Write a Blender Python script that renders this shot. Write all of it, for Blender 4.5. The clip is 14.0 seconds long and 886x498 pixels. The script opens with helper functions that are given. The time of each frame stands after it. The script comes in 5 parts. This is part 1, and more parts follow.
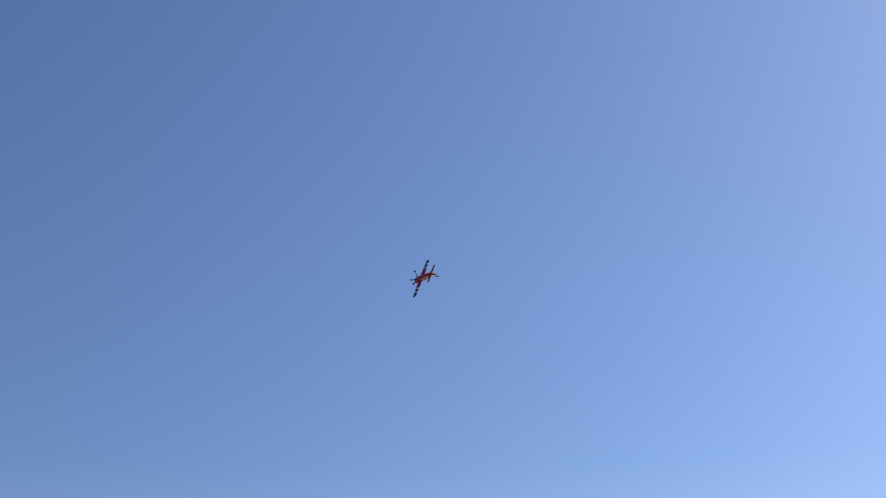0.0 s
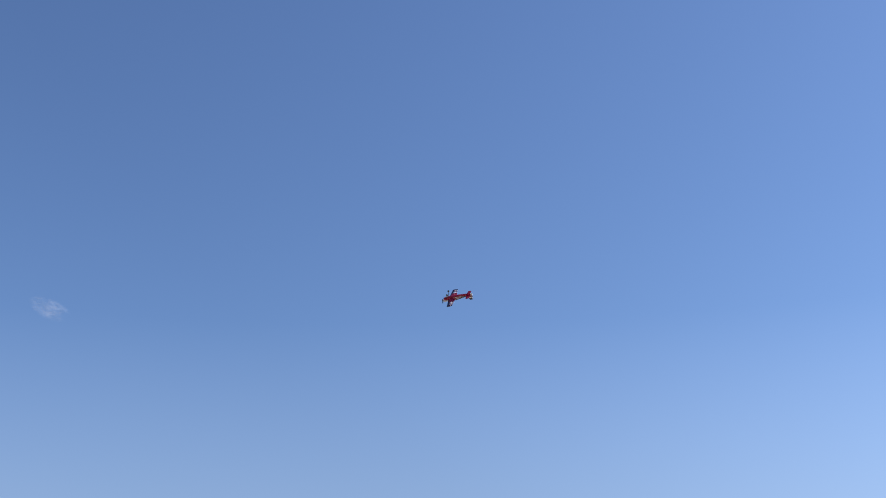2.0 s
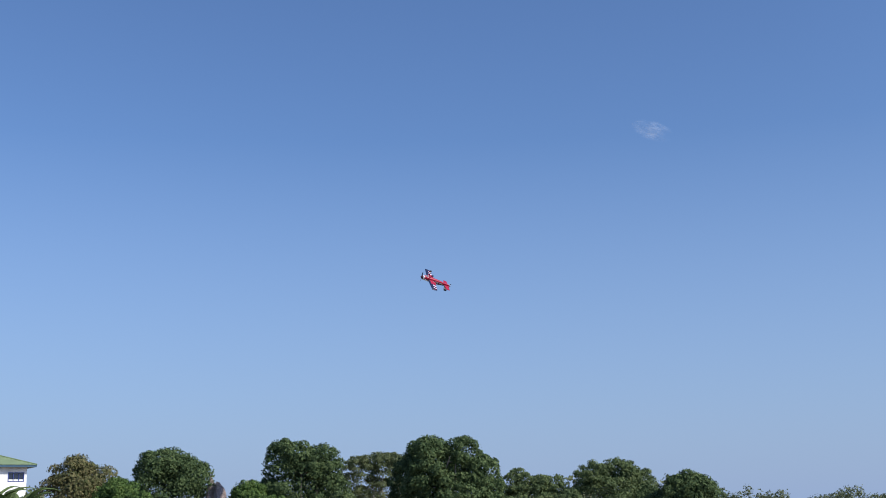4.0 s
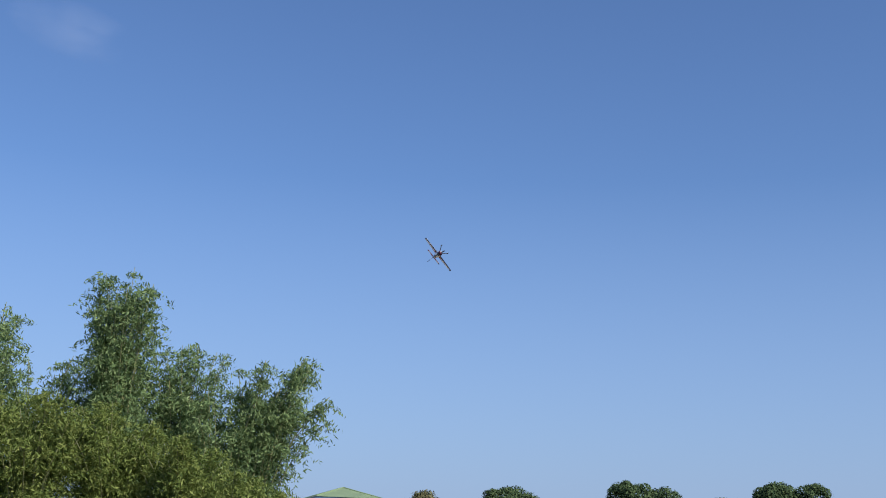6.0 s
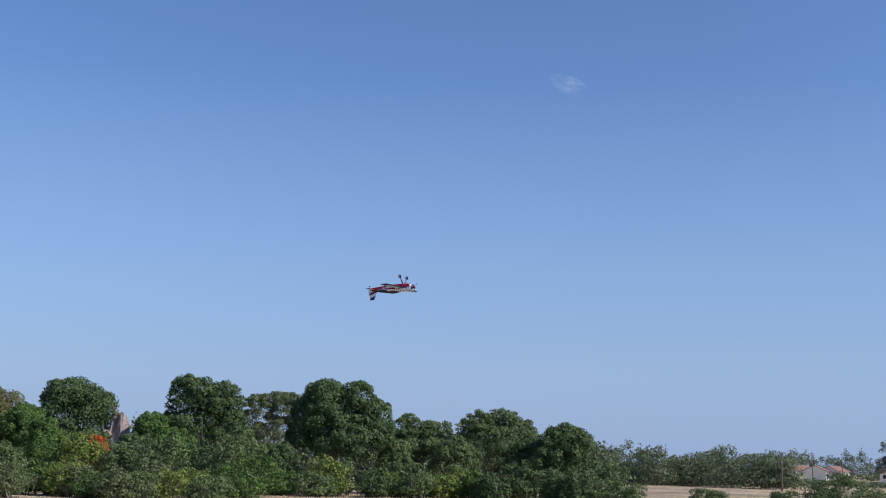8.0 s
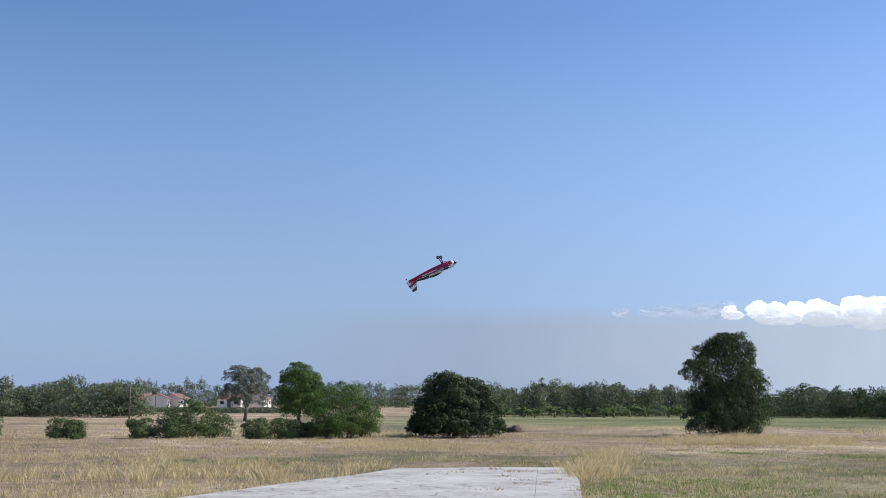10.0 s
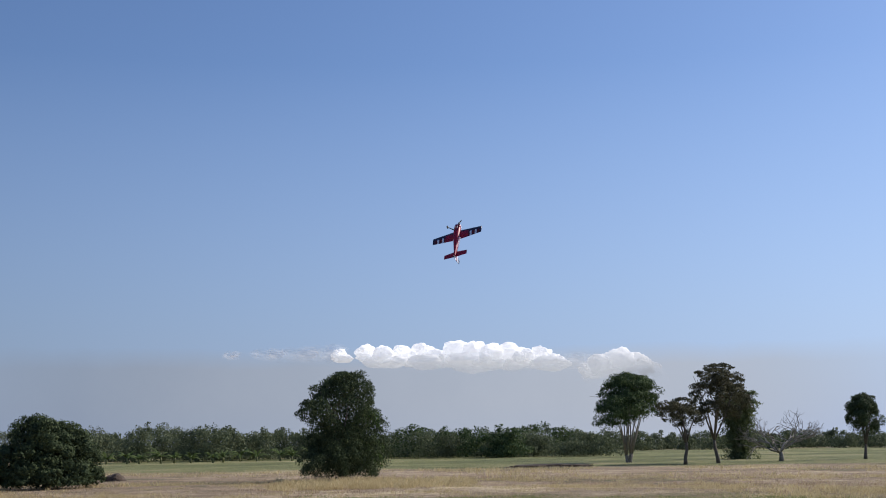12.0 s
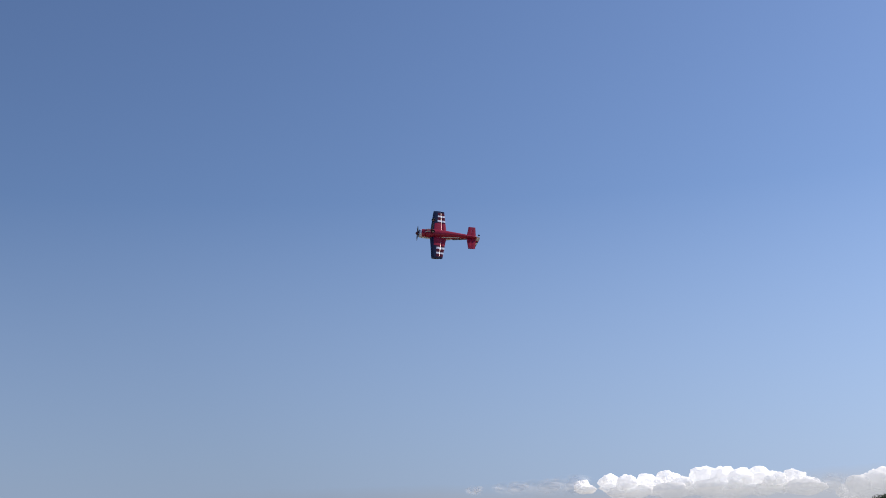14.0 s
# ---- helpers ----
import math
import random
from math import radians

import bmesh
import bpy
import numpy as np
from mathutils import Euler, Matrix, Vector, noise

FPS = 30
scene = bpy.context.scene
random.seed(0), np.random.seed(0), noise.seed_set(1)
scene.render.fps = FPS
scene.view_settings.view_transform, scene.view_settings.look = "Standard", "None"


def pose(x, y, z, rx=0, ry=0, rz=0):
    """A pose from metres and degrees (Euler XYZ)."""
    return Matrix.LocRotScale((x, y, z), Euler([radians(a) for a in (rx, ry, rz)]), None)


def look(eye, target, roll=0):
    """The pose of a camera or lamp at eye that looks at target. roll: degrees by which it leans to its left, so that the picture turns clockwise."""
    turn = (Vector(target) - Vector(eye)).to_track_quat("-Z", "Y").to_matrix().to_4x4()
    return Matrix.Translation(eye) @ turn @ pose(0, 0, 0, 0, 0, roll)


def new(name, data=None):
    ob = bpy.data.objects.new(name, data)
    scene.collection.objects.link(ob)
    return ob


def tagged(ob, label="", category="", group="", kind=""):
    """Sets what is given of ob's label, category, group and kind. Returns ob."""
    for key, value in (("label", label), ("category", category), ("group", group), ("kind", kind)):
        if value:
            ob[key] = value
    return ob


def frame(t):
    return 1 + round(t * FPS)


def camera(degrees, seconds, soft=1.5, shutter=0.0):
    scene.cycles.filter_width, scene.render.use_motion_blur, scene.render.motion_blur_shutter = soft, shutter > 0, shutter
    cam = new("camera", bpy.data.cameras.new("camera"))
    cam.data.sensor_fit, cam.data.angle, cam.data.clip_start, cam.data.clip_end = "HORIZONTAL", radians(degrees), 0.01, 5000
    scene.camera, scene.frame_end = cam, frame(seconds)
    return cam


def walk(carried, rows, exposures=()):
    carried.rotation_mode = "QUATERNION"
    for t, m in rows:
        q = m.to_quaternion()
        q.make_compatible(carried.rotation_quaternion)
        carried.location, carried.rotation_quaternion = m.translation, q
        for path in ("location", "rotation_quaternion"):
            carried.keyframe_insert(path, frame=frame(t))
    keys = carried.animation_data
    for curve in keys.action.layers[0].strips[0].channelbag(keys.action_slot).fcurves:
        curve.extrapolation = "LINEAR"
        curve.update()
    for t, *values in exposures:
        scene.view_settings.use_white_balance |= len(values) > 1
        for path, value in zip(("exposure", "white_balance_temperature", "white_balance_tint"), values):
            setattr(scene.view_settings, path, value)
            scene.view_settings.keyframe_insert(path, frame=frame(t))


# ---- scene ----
LENS = 39.53
cam = camera(LENS, 14.0, soft=1.0)


def bearing(az, d, z=0.0):
    """A point d metres out at the compass angle az (degrees to the right of +y)."""
    a = radians(az)
    return Vector((d * math.sin(a), d * math.cos(a), z))


# seconds, eye x y z, bearing, pitch, roll
CAMERA = [
    (0.0, 0.00, 0.00, 1.70, 58.00, 27.60, -1.00),
    (0.5, 0.00, 0.00, 1.70, 52.00, 26.60, -1.00),
    (1.0, 0.00, 0.00, 1.70, 45.50, 25.20, -1.00),
    (1.5, 0.00, 0.00, 1.70, 38.60, 23.10, -1.00),
    (2.0, 0.00, 0.00, 1.70, 31.22, 20.91, -0.90),
    (2.2, 0.00, 0.00, 1.70, 28.09, 20.13, -0.90),
    (2.7, 0.05, 0.56, 1.70, 20.55, 17.81, -1.01),
    (3.2, 0.14, 1.73, 1.70, 13.38, 15.25, -1.21),
    (3.7, 0.14, 2.95, 1.70, 6.48, 13.16, -1.27),
    (4.3, -0.11, 3.70, 1.70, -1.55, 12.28, -0.86),
    (4.5, -0.27, 3.69, 1.70, -4.18, 12.49, -0.58),
    (5.0, -0.61, 3.65, 1.70, -9.51, 13.29, -0.09),
    (5.5, -0.80, 3.61, 1.70, -12.49, 14.11, 0.67),
    (6.0, -0.77, 3.41, 1.70, -12.81, 14.32, 1.63),
    (6.5, -0.47, 2.56, 1.70, -10.36, 13.89, 2.26),
    (7.0, -0.06, 0.60, 1.70, -5.78, 12.88, 2.32),
    (7.5, 0.00, 0.30, 1.70, 0.01, 11.56, 2.03),
    (8.0, 0.00, 0.00, 1.70, 6.79, 9.85, 1.60),
    (8.5, -0.13, -0.48, 1.70, 14.59, 8.63, 1.17),
    (9.0, -0.69, -1.66, 1.70, 22.37, 8.15, 0.73),
    (9.2, -0.86, -1.81, 1.70, 25.40, 8.12, 0.47),
    (9.7, -1.33, -2.05, 1.70, 32.61, 7.61, 0.19),
    (10.3, -1.85, -2.11, 1.70, 40.46, 6.53, 0.31),
    (10.8, -2.02, -1.90, 1.70, 46.12, 5.95, 0.38),
    (11.3, -1.70, -1.39, 1.70, 50.76, 6.28, 0.04),
    (11.5, -1.42, -1.10, 1.70, 52.31, 6.73, -0.24),
    (12.0, 0.90, 0.65, 1.70, 54.65, 8.98, -0.78),
    (12.5, 2.20, 1.60, 1.70, 55.53, 11.91, -1.24),
    (13.0, 2.10, 1.50, 1.70, 54.19, 13.61, -1.50),
    (13.5, 1.80, 1.30, 1.70, 50.96, 14.80, -1.67),
    (14.0, 1.62, 1.18, 1.70, 43.83, 15.24, -2.08),
]


def gaze(x, y, z, az, pitch, roll):
    p = radians(pitch)
    eye = Vector((x, y, z))
    return look(eye, eye + bearing(az, math.cos(p), math.sin(p)), roll)


walk(cam, [(r[0], gaze(*r[1:])) for r in CAMERA], [(0.0, -0.15, 6850, 12), (1.0, -0.05, 6900, 13), (2.0, 0.10, 6650, 11), (4.5, 0.06, 6400, 10), (8.0, 0.08, 6330, 10), (9.0, 0.12, 6350, 10), (11.5, -0.09, 6620, 11), (12.0, -0.28, 6750, 12), (12.5, -0.39, 7000, 13), (13.0, -0.39, 7000, 13), (13.5, -0.37, 7050, 13), (14.0, -0.22, 7050, 13)])

# ---- sky, sun ----
SUN_AZ, SUN_EL = 118.0, 38.0
world = bpy.data.worlds.new("sky")
scene.world = world
world.use_nodes = True
wn, wl = world.node_tree.nodes, world.node_tree.links
wn.clear()
sky = wn.new("ShaderNodeTexSky")
sky.sky_type = "NISHITA"
sky.sun_disc = False
sky.sun_elevation = radians(SUN_EL)
sky.sun_rotation = radians(SUN_AZ)
sky.altitude, sky.air_density, sky.dust_density, sky.ozone_density = 10.0, 1.0, 0.9, 3.2
back = wn.new("ShaderNodeBackground")
back.inputs["Strength"].default_value = 0.11
wout = wn.new("ShaderNodeOutputWorld")
# humid haze: a bluer cast overhead, a pale grey-blue belt towards the horizon all round
cast = wn.new("ShaderNodeMix")
cast.data_type, cast.blend_type = "RGBA", "MULTIPLY"
cast.inputs[0].default_value = 1.0
cast.inputs[7].default_value = (0.86, 1.0, 1.24, 1)
wl.new(sky.outputs[0], cast.inputs[6])
coord = wn.new("ShaderNodeTexCoord")
sep = wn.new("ShaderNodeSeparateXYZ")
wl.new(coord.outputs["Generated"], sep.inputs[0])
belt = wn.new("ShaderNodeValToRGB")
belt.color_ramp.elements[0].position, belt.color_ramp.elements[1].position = 0.0, 0.30
belt.color_ramp.elements[0].color, belt.color_ramp.elements[1].color = (0.9, 0.9, 0.9, 1), (0, 0, 0, 1)
knee = belt.color_ramp.elements.new(0.10)
knee.color = (0.55, 0.55, 0.55, 1)
wl.new(sep.outputs[2], belt.inputs[0])
haze = wn.new("ShaderNodeMix")
haze.data_type = "RGBA"
# the haze brightens towards the sun
toward = wn.new("ShaderNodeVectorMath")
toward.operation = "DOT_PRODUCT"
toward.inputs[1].default_value = bearing(SUN_AZ, math.cos(radians(SUN_EL)), math.sin(radians(SUN_EL)))
wl.new(coord.outputs["Generated"], toward.inputs[0])
gain = wn.new("ShaderNodeMapRange")
gain.inputs["From Min"].default_value, gain.inputs["From Max"].default_value = 0.15, 0.62
gain.inputs["To Min"].default_value, gain.inputs["To Max"].default_value = 1.0, 1.45
wl.new(toward.outputs["Value"], gain.inputs["Value"])
glow = wn.new("ShaderNodeVectorMath")
glow.operation = "SCALE"
glow.inputs[0].default_value = (2.85, 3.85, 6.05)
wl.new(gain.outputs[0], glow.inputs["Scale"])
wl.new(glow.outputs[0], haze.inputs[7])
wl.new(belt.outputs[0], haze.inputs[0])
wl.new(cast.outputs[2], haze.inputs[6])
side_gain = wn.new("ShaderNodeMapRange")
side_gain.inputs["From Min"].default_value, side_gain.inputs["From Max"].default_value = 0.1, 0.8
side_gain.inputs["To Min"].default_value, side_gain.inputs["To Max"].default_value = 0.96, 1.15
wl.new(toward.outputs["Value"], side_gain.inputs["Value"])
air = wn.new("ShaderNodeVectorMath")
air.operation = "SCALE"
wl.new(haze.outputs[2], air.inputs[0])
wl.new(side_gain.outputs[0], air.inputs["Scale"])
wl.new(air.outputs[0], back.inputs[0])
wl.new(back.outputs[0], wout.inputs[0])

sun = new("sun", bpy.data.lights.new("sun", "SUN"))
sun.data.energy, sun.data.angle, sun.data.color = 5.0, radians(0.53), (1.0, 0.95, 0.87)
sun.matrix_world = look(bearing(SUN_AZ, 80, 80 * math.tan(radians(SUN_EL))), (0, 0, 0))

# ---- materials ----
def material(name, rough=0.8):
    m = bpy.data.materials.new(name)
    m.use_nodes = True
    b = m.node_tree.nodes["Principled BSDF"]
    b.inputs["Roughness"].default_value = rough
    return m, m.node_tree.nodes, m.node_tree.links, b


def ramp(nodes, stops):
    r = nodes.new("ShaderNodeValToRGB")
    e = r.color_ramp.elements
    while len(e) < len(stops):
        e.new(0.5)
    for el, (at, col) in zip(e, stops):
        el.position, el.color = at, (*col, 1)
    return r


def noise_node(nodes, links, scale, detail=4.0, rough=0.6, coords="Object"):
    n = nodes.new("ShaderNodeTexNoise")
    n.inputs["Scale"].default_value, n.inputs["Detail"].default_value, n.inputs["Roughness"].default_value = scale, detail, rough
    c = nodes.new("ShaderNodeTexCoord")
    links.new(c.outputs[coords], n.inputs["Vector"])
    return n


def bump(nodes, links, height, b, strength=0.3, dist=0.02):
    k = nodes.new("ShaderNodeBump")
    k.inputs["Strength"].default_value, k.inputs["Distance"].default_value = strength, dist
    links.new(height, k.inputs["Height"])
    links.new(k.outputs[0], b.inputs["Normal"])


def mottled(name, dark, light, scale, rough=0.8, strength=0.3, dist=0.02, fine=8.0):
    """A surface with patches at one scale and grain at a finer one."""
    m, n, l, b = material(name, rough)
    a = noise_node(n, l, scale)
    f = noise_node(n, l, scale * fine, 3.0)
    mx = n.new("ShaderNodeMix")
    mx.inputs[0].default_value = 0.4
    l.new(a.outputs["Fac"], mx.inputs[2])
    l.new(f.outputs["Fac"], mx.inputs[3])
    r = ramp(n, [(0.3, dark), (0.7, light)])
    l.new(mx.outputs[0], r.inputs[0])
    l.new(r.outputs[0], b.inputs["Base Color"])
    bump(n, l, f.outputs["Fac"], b, strength, dist)
    return m


def leafy(name, stops, rough=0.7, see=0.25):
    """Foliage: every leaf its own shade, patches of lighter growth, light through the blade."""
    m, n, l, b = material(name, rough)
    g = n.new("ShaderNodeNewGeometry")
    p = noise_node(n, l, 0.9, 2.0)
    mx = n.new("ShaderNodeMix")
    mx.inputs[0].default_value = 0.45
    l.new(g.outputs["Random Per Island"], mx.inputs[2])
    l.new(p.outputs["Fac"], mx.inputs[3])
    r = ramp(n, stops)
    l.new(mx.outputs[0], r.inputs[0])
    l.new(r.outputs[0], b.inputs["Base Color"])
    b.inputs["Specular IOR Level"].default_value = 0.1
    t = n.new("ShaderNodeBsdfTranslucent")
    l.new(r.outputs[0], t.inputs["Color"])
    s = n.new("ShaderNodeMixShader")
    s.inputs[0].default_value = see
    l.new(b.outputs[0], s.inputs[1])
    l.new(t.outputs[0], s.inputs[2])
    l.new(s.outputs[0], n["Material Output"].inputs["Surface"])
    return m


def paint(name, colour, rough=0.35, vary=0.12, scale=6.0):
    m, n, l, b = material(name, rough)
    a = noise_node(n, l, scale, 5.0)
    r = ramp(n, [(0.3, [c * (1 - vary) for c in colour]), (0.7, [min(1, c * (1 + vary)) for c in colour])])
    l.new(a.outputs["Fac"], r.inputs[0])
    l.new(r.outputs[0], b.inputs["Base Color"])
    return m


def glassy(name, colour, rough=0.08):
    m, n, l, b = material(name, rough)
    b.inputs["Base Color"].default_value = (*colour, 1)
    b.inputs["Specular IOR Level"].default_value = 0.7
    a = noise_node(n, l, 3.0)
    bump(n, l, a.outputs["Fac"], b, 0.03, 0.01)
    return m


LEAF_MANGO = leafy("mango_leaf", [(0.2, (0.036, 0.062, 0.026)), (0.5, (0.070, 0.108, 0.044)), (0.8, (0.138, 0.184, 0.074))], see=0.25)
LEAF_RUST = leafy("young_mango_leaf", [(0.2, (0.071, 0.089, 0.034)), (0.5, (0.133, 0.131, 0.058)), (0.8, (0.199, 0.173, 0.084))], see=0.25)
LEAF_GREEN = leafy("fresh_leaf", [(0.2, (0.042, 0.079, 0.026)), (0.5, (0.089, 0.153, 0.042)), (0.8, (0.154, 0.221, 0.064))], see=0.3)
LEAF_DARK = leafy("dark_leaf", [(0.2, (0.033, 0.049, 0.026)), (0.5, (0.061, 0.086, 0.040)), (0.85, (0.116, 0.147, 0.067))], see=0.2)
LEAF_BAMBOO = leafy("bamboo_leaf", [(0.2, (0.085, 0.122, 0.030)), (0.5, (0.165, 0.213, 0.052)), (0.85, (0.285, 0.318, 0.094))], see=0.35)
LEAF_BAMBOO_TALL = leafy("tall_bamboo_leaf", [(0.2, (0.095, 0.15, 0.062)), (0.5, (0.175, 0.25, 0.098)), (0.85, (0.30, 0.375, 0.16))], see=0.35)
LEAF_PALE = leafy("pale_leaf", [(0.2, (0.08, 0.10, 0.05)), (0.5, (0.13, 0.16, 0.07)), (0.85, (0.20, 0.22, 0.11))], see=0.35)
LEAF_GREY = leafy("dusty_leaf", [(0.2, (0.13, 0.145, 0.12)), (0.5, (0.20, 0.215, 0.175)), (0.85, (0.29, 0.305, 0.25))], see=0.3)
LEAF_BROWN = leafy("reddish_leaf", [(0.2, (0.055, 0.058, 0.034)), (0.5, (0.100, 0.095, 0.057)), (0.85, (0.155, 0.151, 0.086))], see=0.25)
DRY_LOW = leafy("withered_grass", [(0.15, (0.25, 0.175, 0.105)), (0.5, (0.42, 0.305, 0.195)), (0.85, (0.60, 0.46, 0.30))], 0.8, 0.3)
# distance haze is put into these two base colours, LEAF_WOODS the greyer
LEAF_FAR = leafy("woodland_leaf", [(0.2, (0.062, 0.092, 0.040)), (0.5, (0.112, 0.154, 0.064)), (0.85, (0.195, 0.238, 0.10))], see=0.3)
LEAF_WOODS = leafy("hazed_woodland_leaf", [(0.2, (0.085, 0.105, 0.062)), (0.5, (0.135, 0.160, 0.090)), (0.85, (0.20, 0.225, 0.125))], see=0.3)
LEAF_BANANA = leafy("banana_leaf", [(0.2, (0.06, 0.10, 0.035)), (0.5, (0.11, 0.16, 0.055)), (0.85, (0.20, 0.22, 0.10))], see=0.35)
PETAL = leafy("orange_petal", [(0.2, (0.35, 0.07, 0.02)), (0.5, (0.55, 0.11, 0.025)), (0.85, (0.65, 0.18, 0.05))], see=0.3)
STRAW = leafy("dry_grass", [(0.15, (0.42, 0.33, 0.17)), (0.5, (0.60, 0.49, 0.27)), (0.85, (0.74, 0.64, 0.40))], 0.7, 0.42)
BLADE = leafy("green_grass", [(0.15, (0.15, 0.20, 0.05)), (0.5, (0.25, 0.31, 0.085)), (0.85, (0.38, 0.40, 0.14))], 0.6, 0.3)
BARK = mottled("bark", (0.07, 0.055, 0.042), (0.19, 0.16, 0.13), 6.0, 0.9, 0.6, 0.03)
BARK_PALE = mottled("pale_bark", (0.16, 0.14, 0.12), (0.34, 0.31, 0.27), 6.0, 0.9, 0.5, 0.03)
CANE = mottled("bamboo_cane", (0.10, 0.12, 0.04), (0.26, 0.25, 0.11), 5.0, 0.5, 0.2)


# ---- mesh helpers ----
def mesh_of(name, verts, faces, mats, idx=None, smooth=False):
    me = bpy.data.meshes.new(name)
    me.from_pydata([tuple(v) for v in verts], [], [tuple(f) for f in faces])
    for m in mats:
        me.materials.append(m)
    if idx is not None:
        me.polygons.foreach_set("material_index", np.array(idx, dtype=np.int32))
    if smooth:
        me.polygons.foreach_set("use_smooth", np.ones(len(me.polygons), dtype=bool))
    me.update()
    return me


def fast_mesh(name, verts, quads, mat):
    """Many quads from arrays at once."""
    me = bpy.data.meshes.new(name)
    n = len(quads)
    k = quads.shape[1]
    me.vertices.add(len(verts))
    me.vertices.foreach_set("co", verts.astype(np.float32).ravel())
    me.loops.add(n * k)
    me.loops.foreach_set("vertex_index", quads.astype(np.int32).ravel())
    me.polygons.add(n)
    me.polygons.foreach_set("loop_start", np.arange(0, n * k, k, dtype=np.int32))
    me.materials.append(mat)
    me.update(calc_edges=True)
    return me


def child(name, me, parent, label=""):
    ob = new(name, me)
    ob.parent = parent
    if label:
        tagged(ob, label)
    return ob


def part(name, bm, mat, parent, label="", smooth=False):
    me = bpy.data.meshes.new(name)
    bm.to_mesh(me)
    bm.free()
    for m in mat if isinstance(mat, (list, tuple)) else [mat]:
        me.materials.append(m)
    if smooth:
        me.polygons.foreach_set("use_smooth", np.ones(len(me.polygons), dtype=bool))
    return child(name, me, parent, label)


def box(bm, x0, y0, z0, x1, y1, z1, bev=0.0, mat=0):
    r = bmesh.ops.create_cube(bm, size=1.0, matrix=Matrix.LocRotScale(((x0 + x1) / 2, (y0 + y1) / 2, (z0 + z1) / 2), None, (x1 - x0, y1 - y0, z1 - z0)))
    fs = {f for v in r["verts"] for f in v.link_faces}
    for f in fs:
        f.material_index = mat
    if bev:
        bmesh.ops.bevel(bm, geom=list({e for f in fs for e in f.edges}), offset=bev, segments=2, affect="EDGES")
    return bm


def empty(name, at=(0, 0, 0), turn=0.0):
    e = new(name)
    e.matrix_basis = Matrix.Translation(at) @ Matrix.Rotation(turn, 4, "Z")
    return e


def tube(bm, pts, radii, sides=7):
    """A tapering limb through points."""
    rings = []
    for i, p in enumerate(pts):
        d = (pts[min(i + 1, len(pts) - 1)] - pts[max(i - 1, 0)]).normalized()
        a = d.orthogonal().normalized()
        c = d.cross(a)
        rings.append([bm.verts.new(p + (a * math.cos(2 * math.pi * k / sides) + c * math.sin(2 * math.pi * k / sides)) * radii[i]) for k in range(sides)])
    for r0, r1 in zip(rings, rings[1:]):
        for k in range(sides):
            bm.faces.new((r0[k], r0[(k + 1) % sides], r1[(k + 1) % sides], r1[k]))
    bm.faces.new(rings[-1])
    bm.faces.new(rings[0][::-1])


def unit(rng, n):
    v = rng.normal(size=(n, 3))
    return v / np.linalg.norm(v, axis=1)[:, None]


def leaf_quads(rng, pos, normal, size, slim=0.5, droop=0.3):
    """One folded, pointed leaf for each position: a kite of four corners."""
    n = len(pos)
    up = normal / (np.linalg.norm(normal, axis=1)[:, None] + 1e-9)
    t = np.cross(up, unit(rng, n))
    t /= np.linalg.norm(t, axis=1)[:, None] + 1e-9
    t[:, 2] -= droop
    t /= np.linalg.norm(t, axis=1)[:, None]
    s = np.cross(up, t)
    s /= np.linalg.norm(s, axis=1)[:, None] + 1e-9
    L = (size * rng.uniform(0.6, 1.35, n))[:, None]
    w = L * slim
    v = np.empty((n, 4, 3))
    v[:, 0] = pos - t * L * 0.5
    v[:, 1] = pos + s * w * 0.5 - up * w * 0.12
    v[:, 2] = pos + t * L * 0.5 - up * L * 0.1
    v[:, 3] = pos - s * w * 0.5 - up * w * 0.12
    return v.reshape(-1, 3), np.arange(n * 4).reshape(n, 4)


def crown_points(rng, blobs, n, clumps=26, lump=0.34, fill=0.22):
    """Leaves gathered into rounded clumps on the surface of several blobs, with gaps between the clumps."""
    vol = np.array([b[3] * b[4] * b[5] for b in blobs]) ** (2 / 3)
    pos, nor = [], []
    for b, k in zip(blobs, np.maximum(30, (n * vol / vol.sum()).astype(int))):
        c, r = np.array(b[:3]), np.array(b[3:6])
        dirs = unit(rng, clumps)
        dirs[:, 2] = np.where(dirs[:, 2] < -0.55, -dirs[:, 2], dirs[:, 2])
        centres = dirs * rng.uniform(0.62, 0.92, (clumps, 1))
        sizes = lump * rng.uniform(0.65, 1.3, clumps)
        m = int(k * (1 - fill))
        which = rng.integers(0, clumps, m)
        d = unit(rng, m) + dirs[which] * 0.5 + np.array([0, 0, 0.35])
        d /= np.linalg.norm(d, axis=1)[:, None]
        q = centres[which] + d * np.array([1.05, 1.05, 0.92]) * (sizes[which] * rng.uniform(0.6, 1.12, m) ** 0.8)[:, None]
        pos.append(c + q * r)
        nor.append(d + 0.5 * unit(rng, m))
        m2 = k - m
        d2 = unit(rng, m2)
        pos.append(c + d2 * r * rng.uniform(0.2, 0.95, (m2, 1)))
        nor.append(d2 + 0.6 * unit(rng, m2))
    return np.concatenate(pos), np.concatenate(nor)


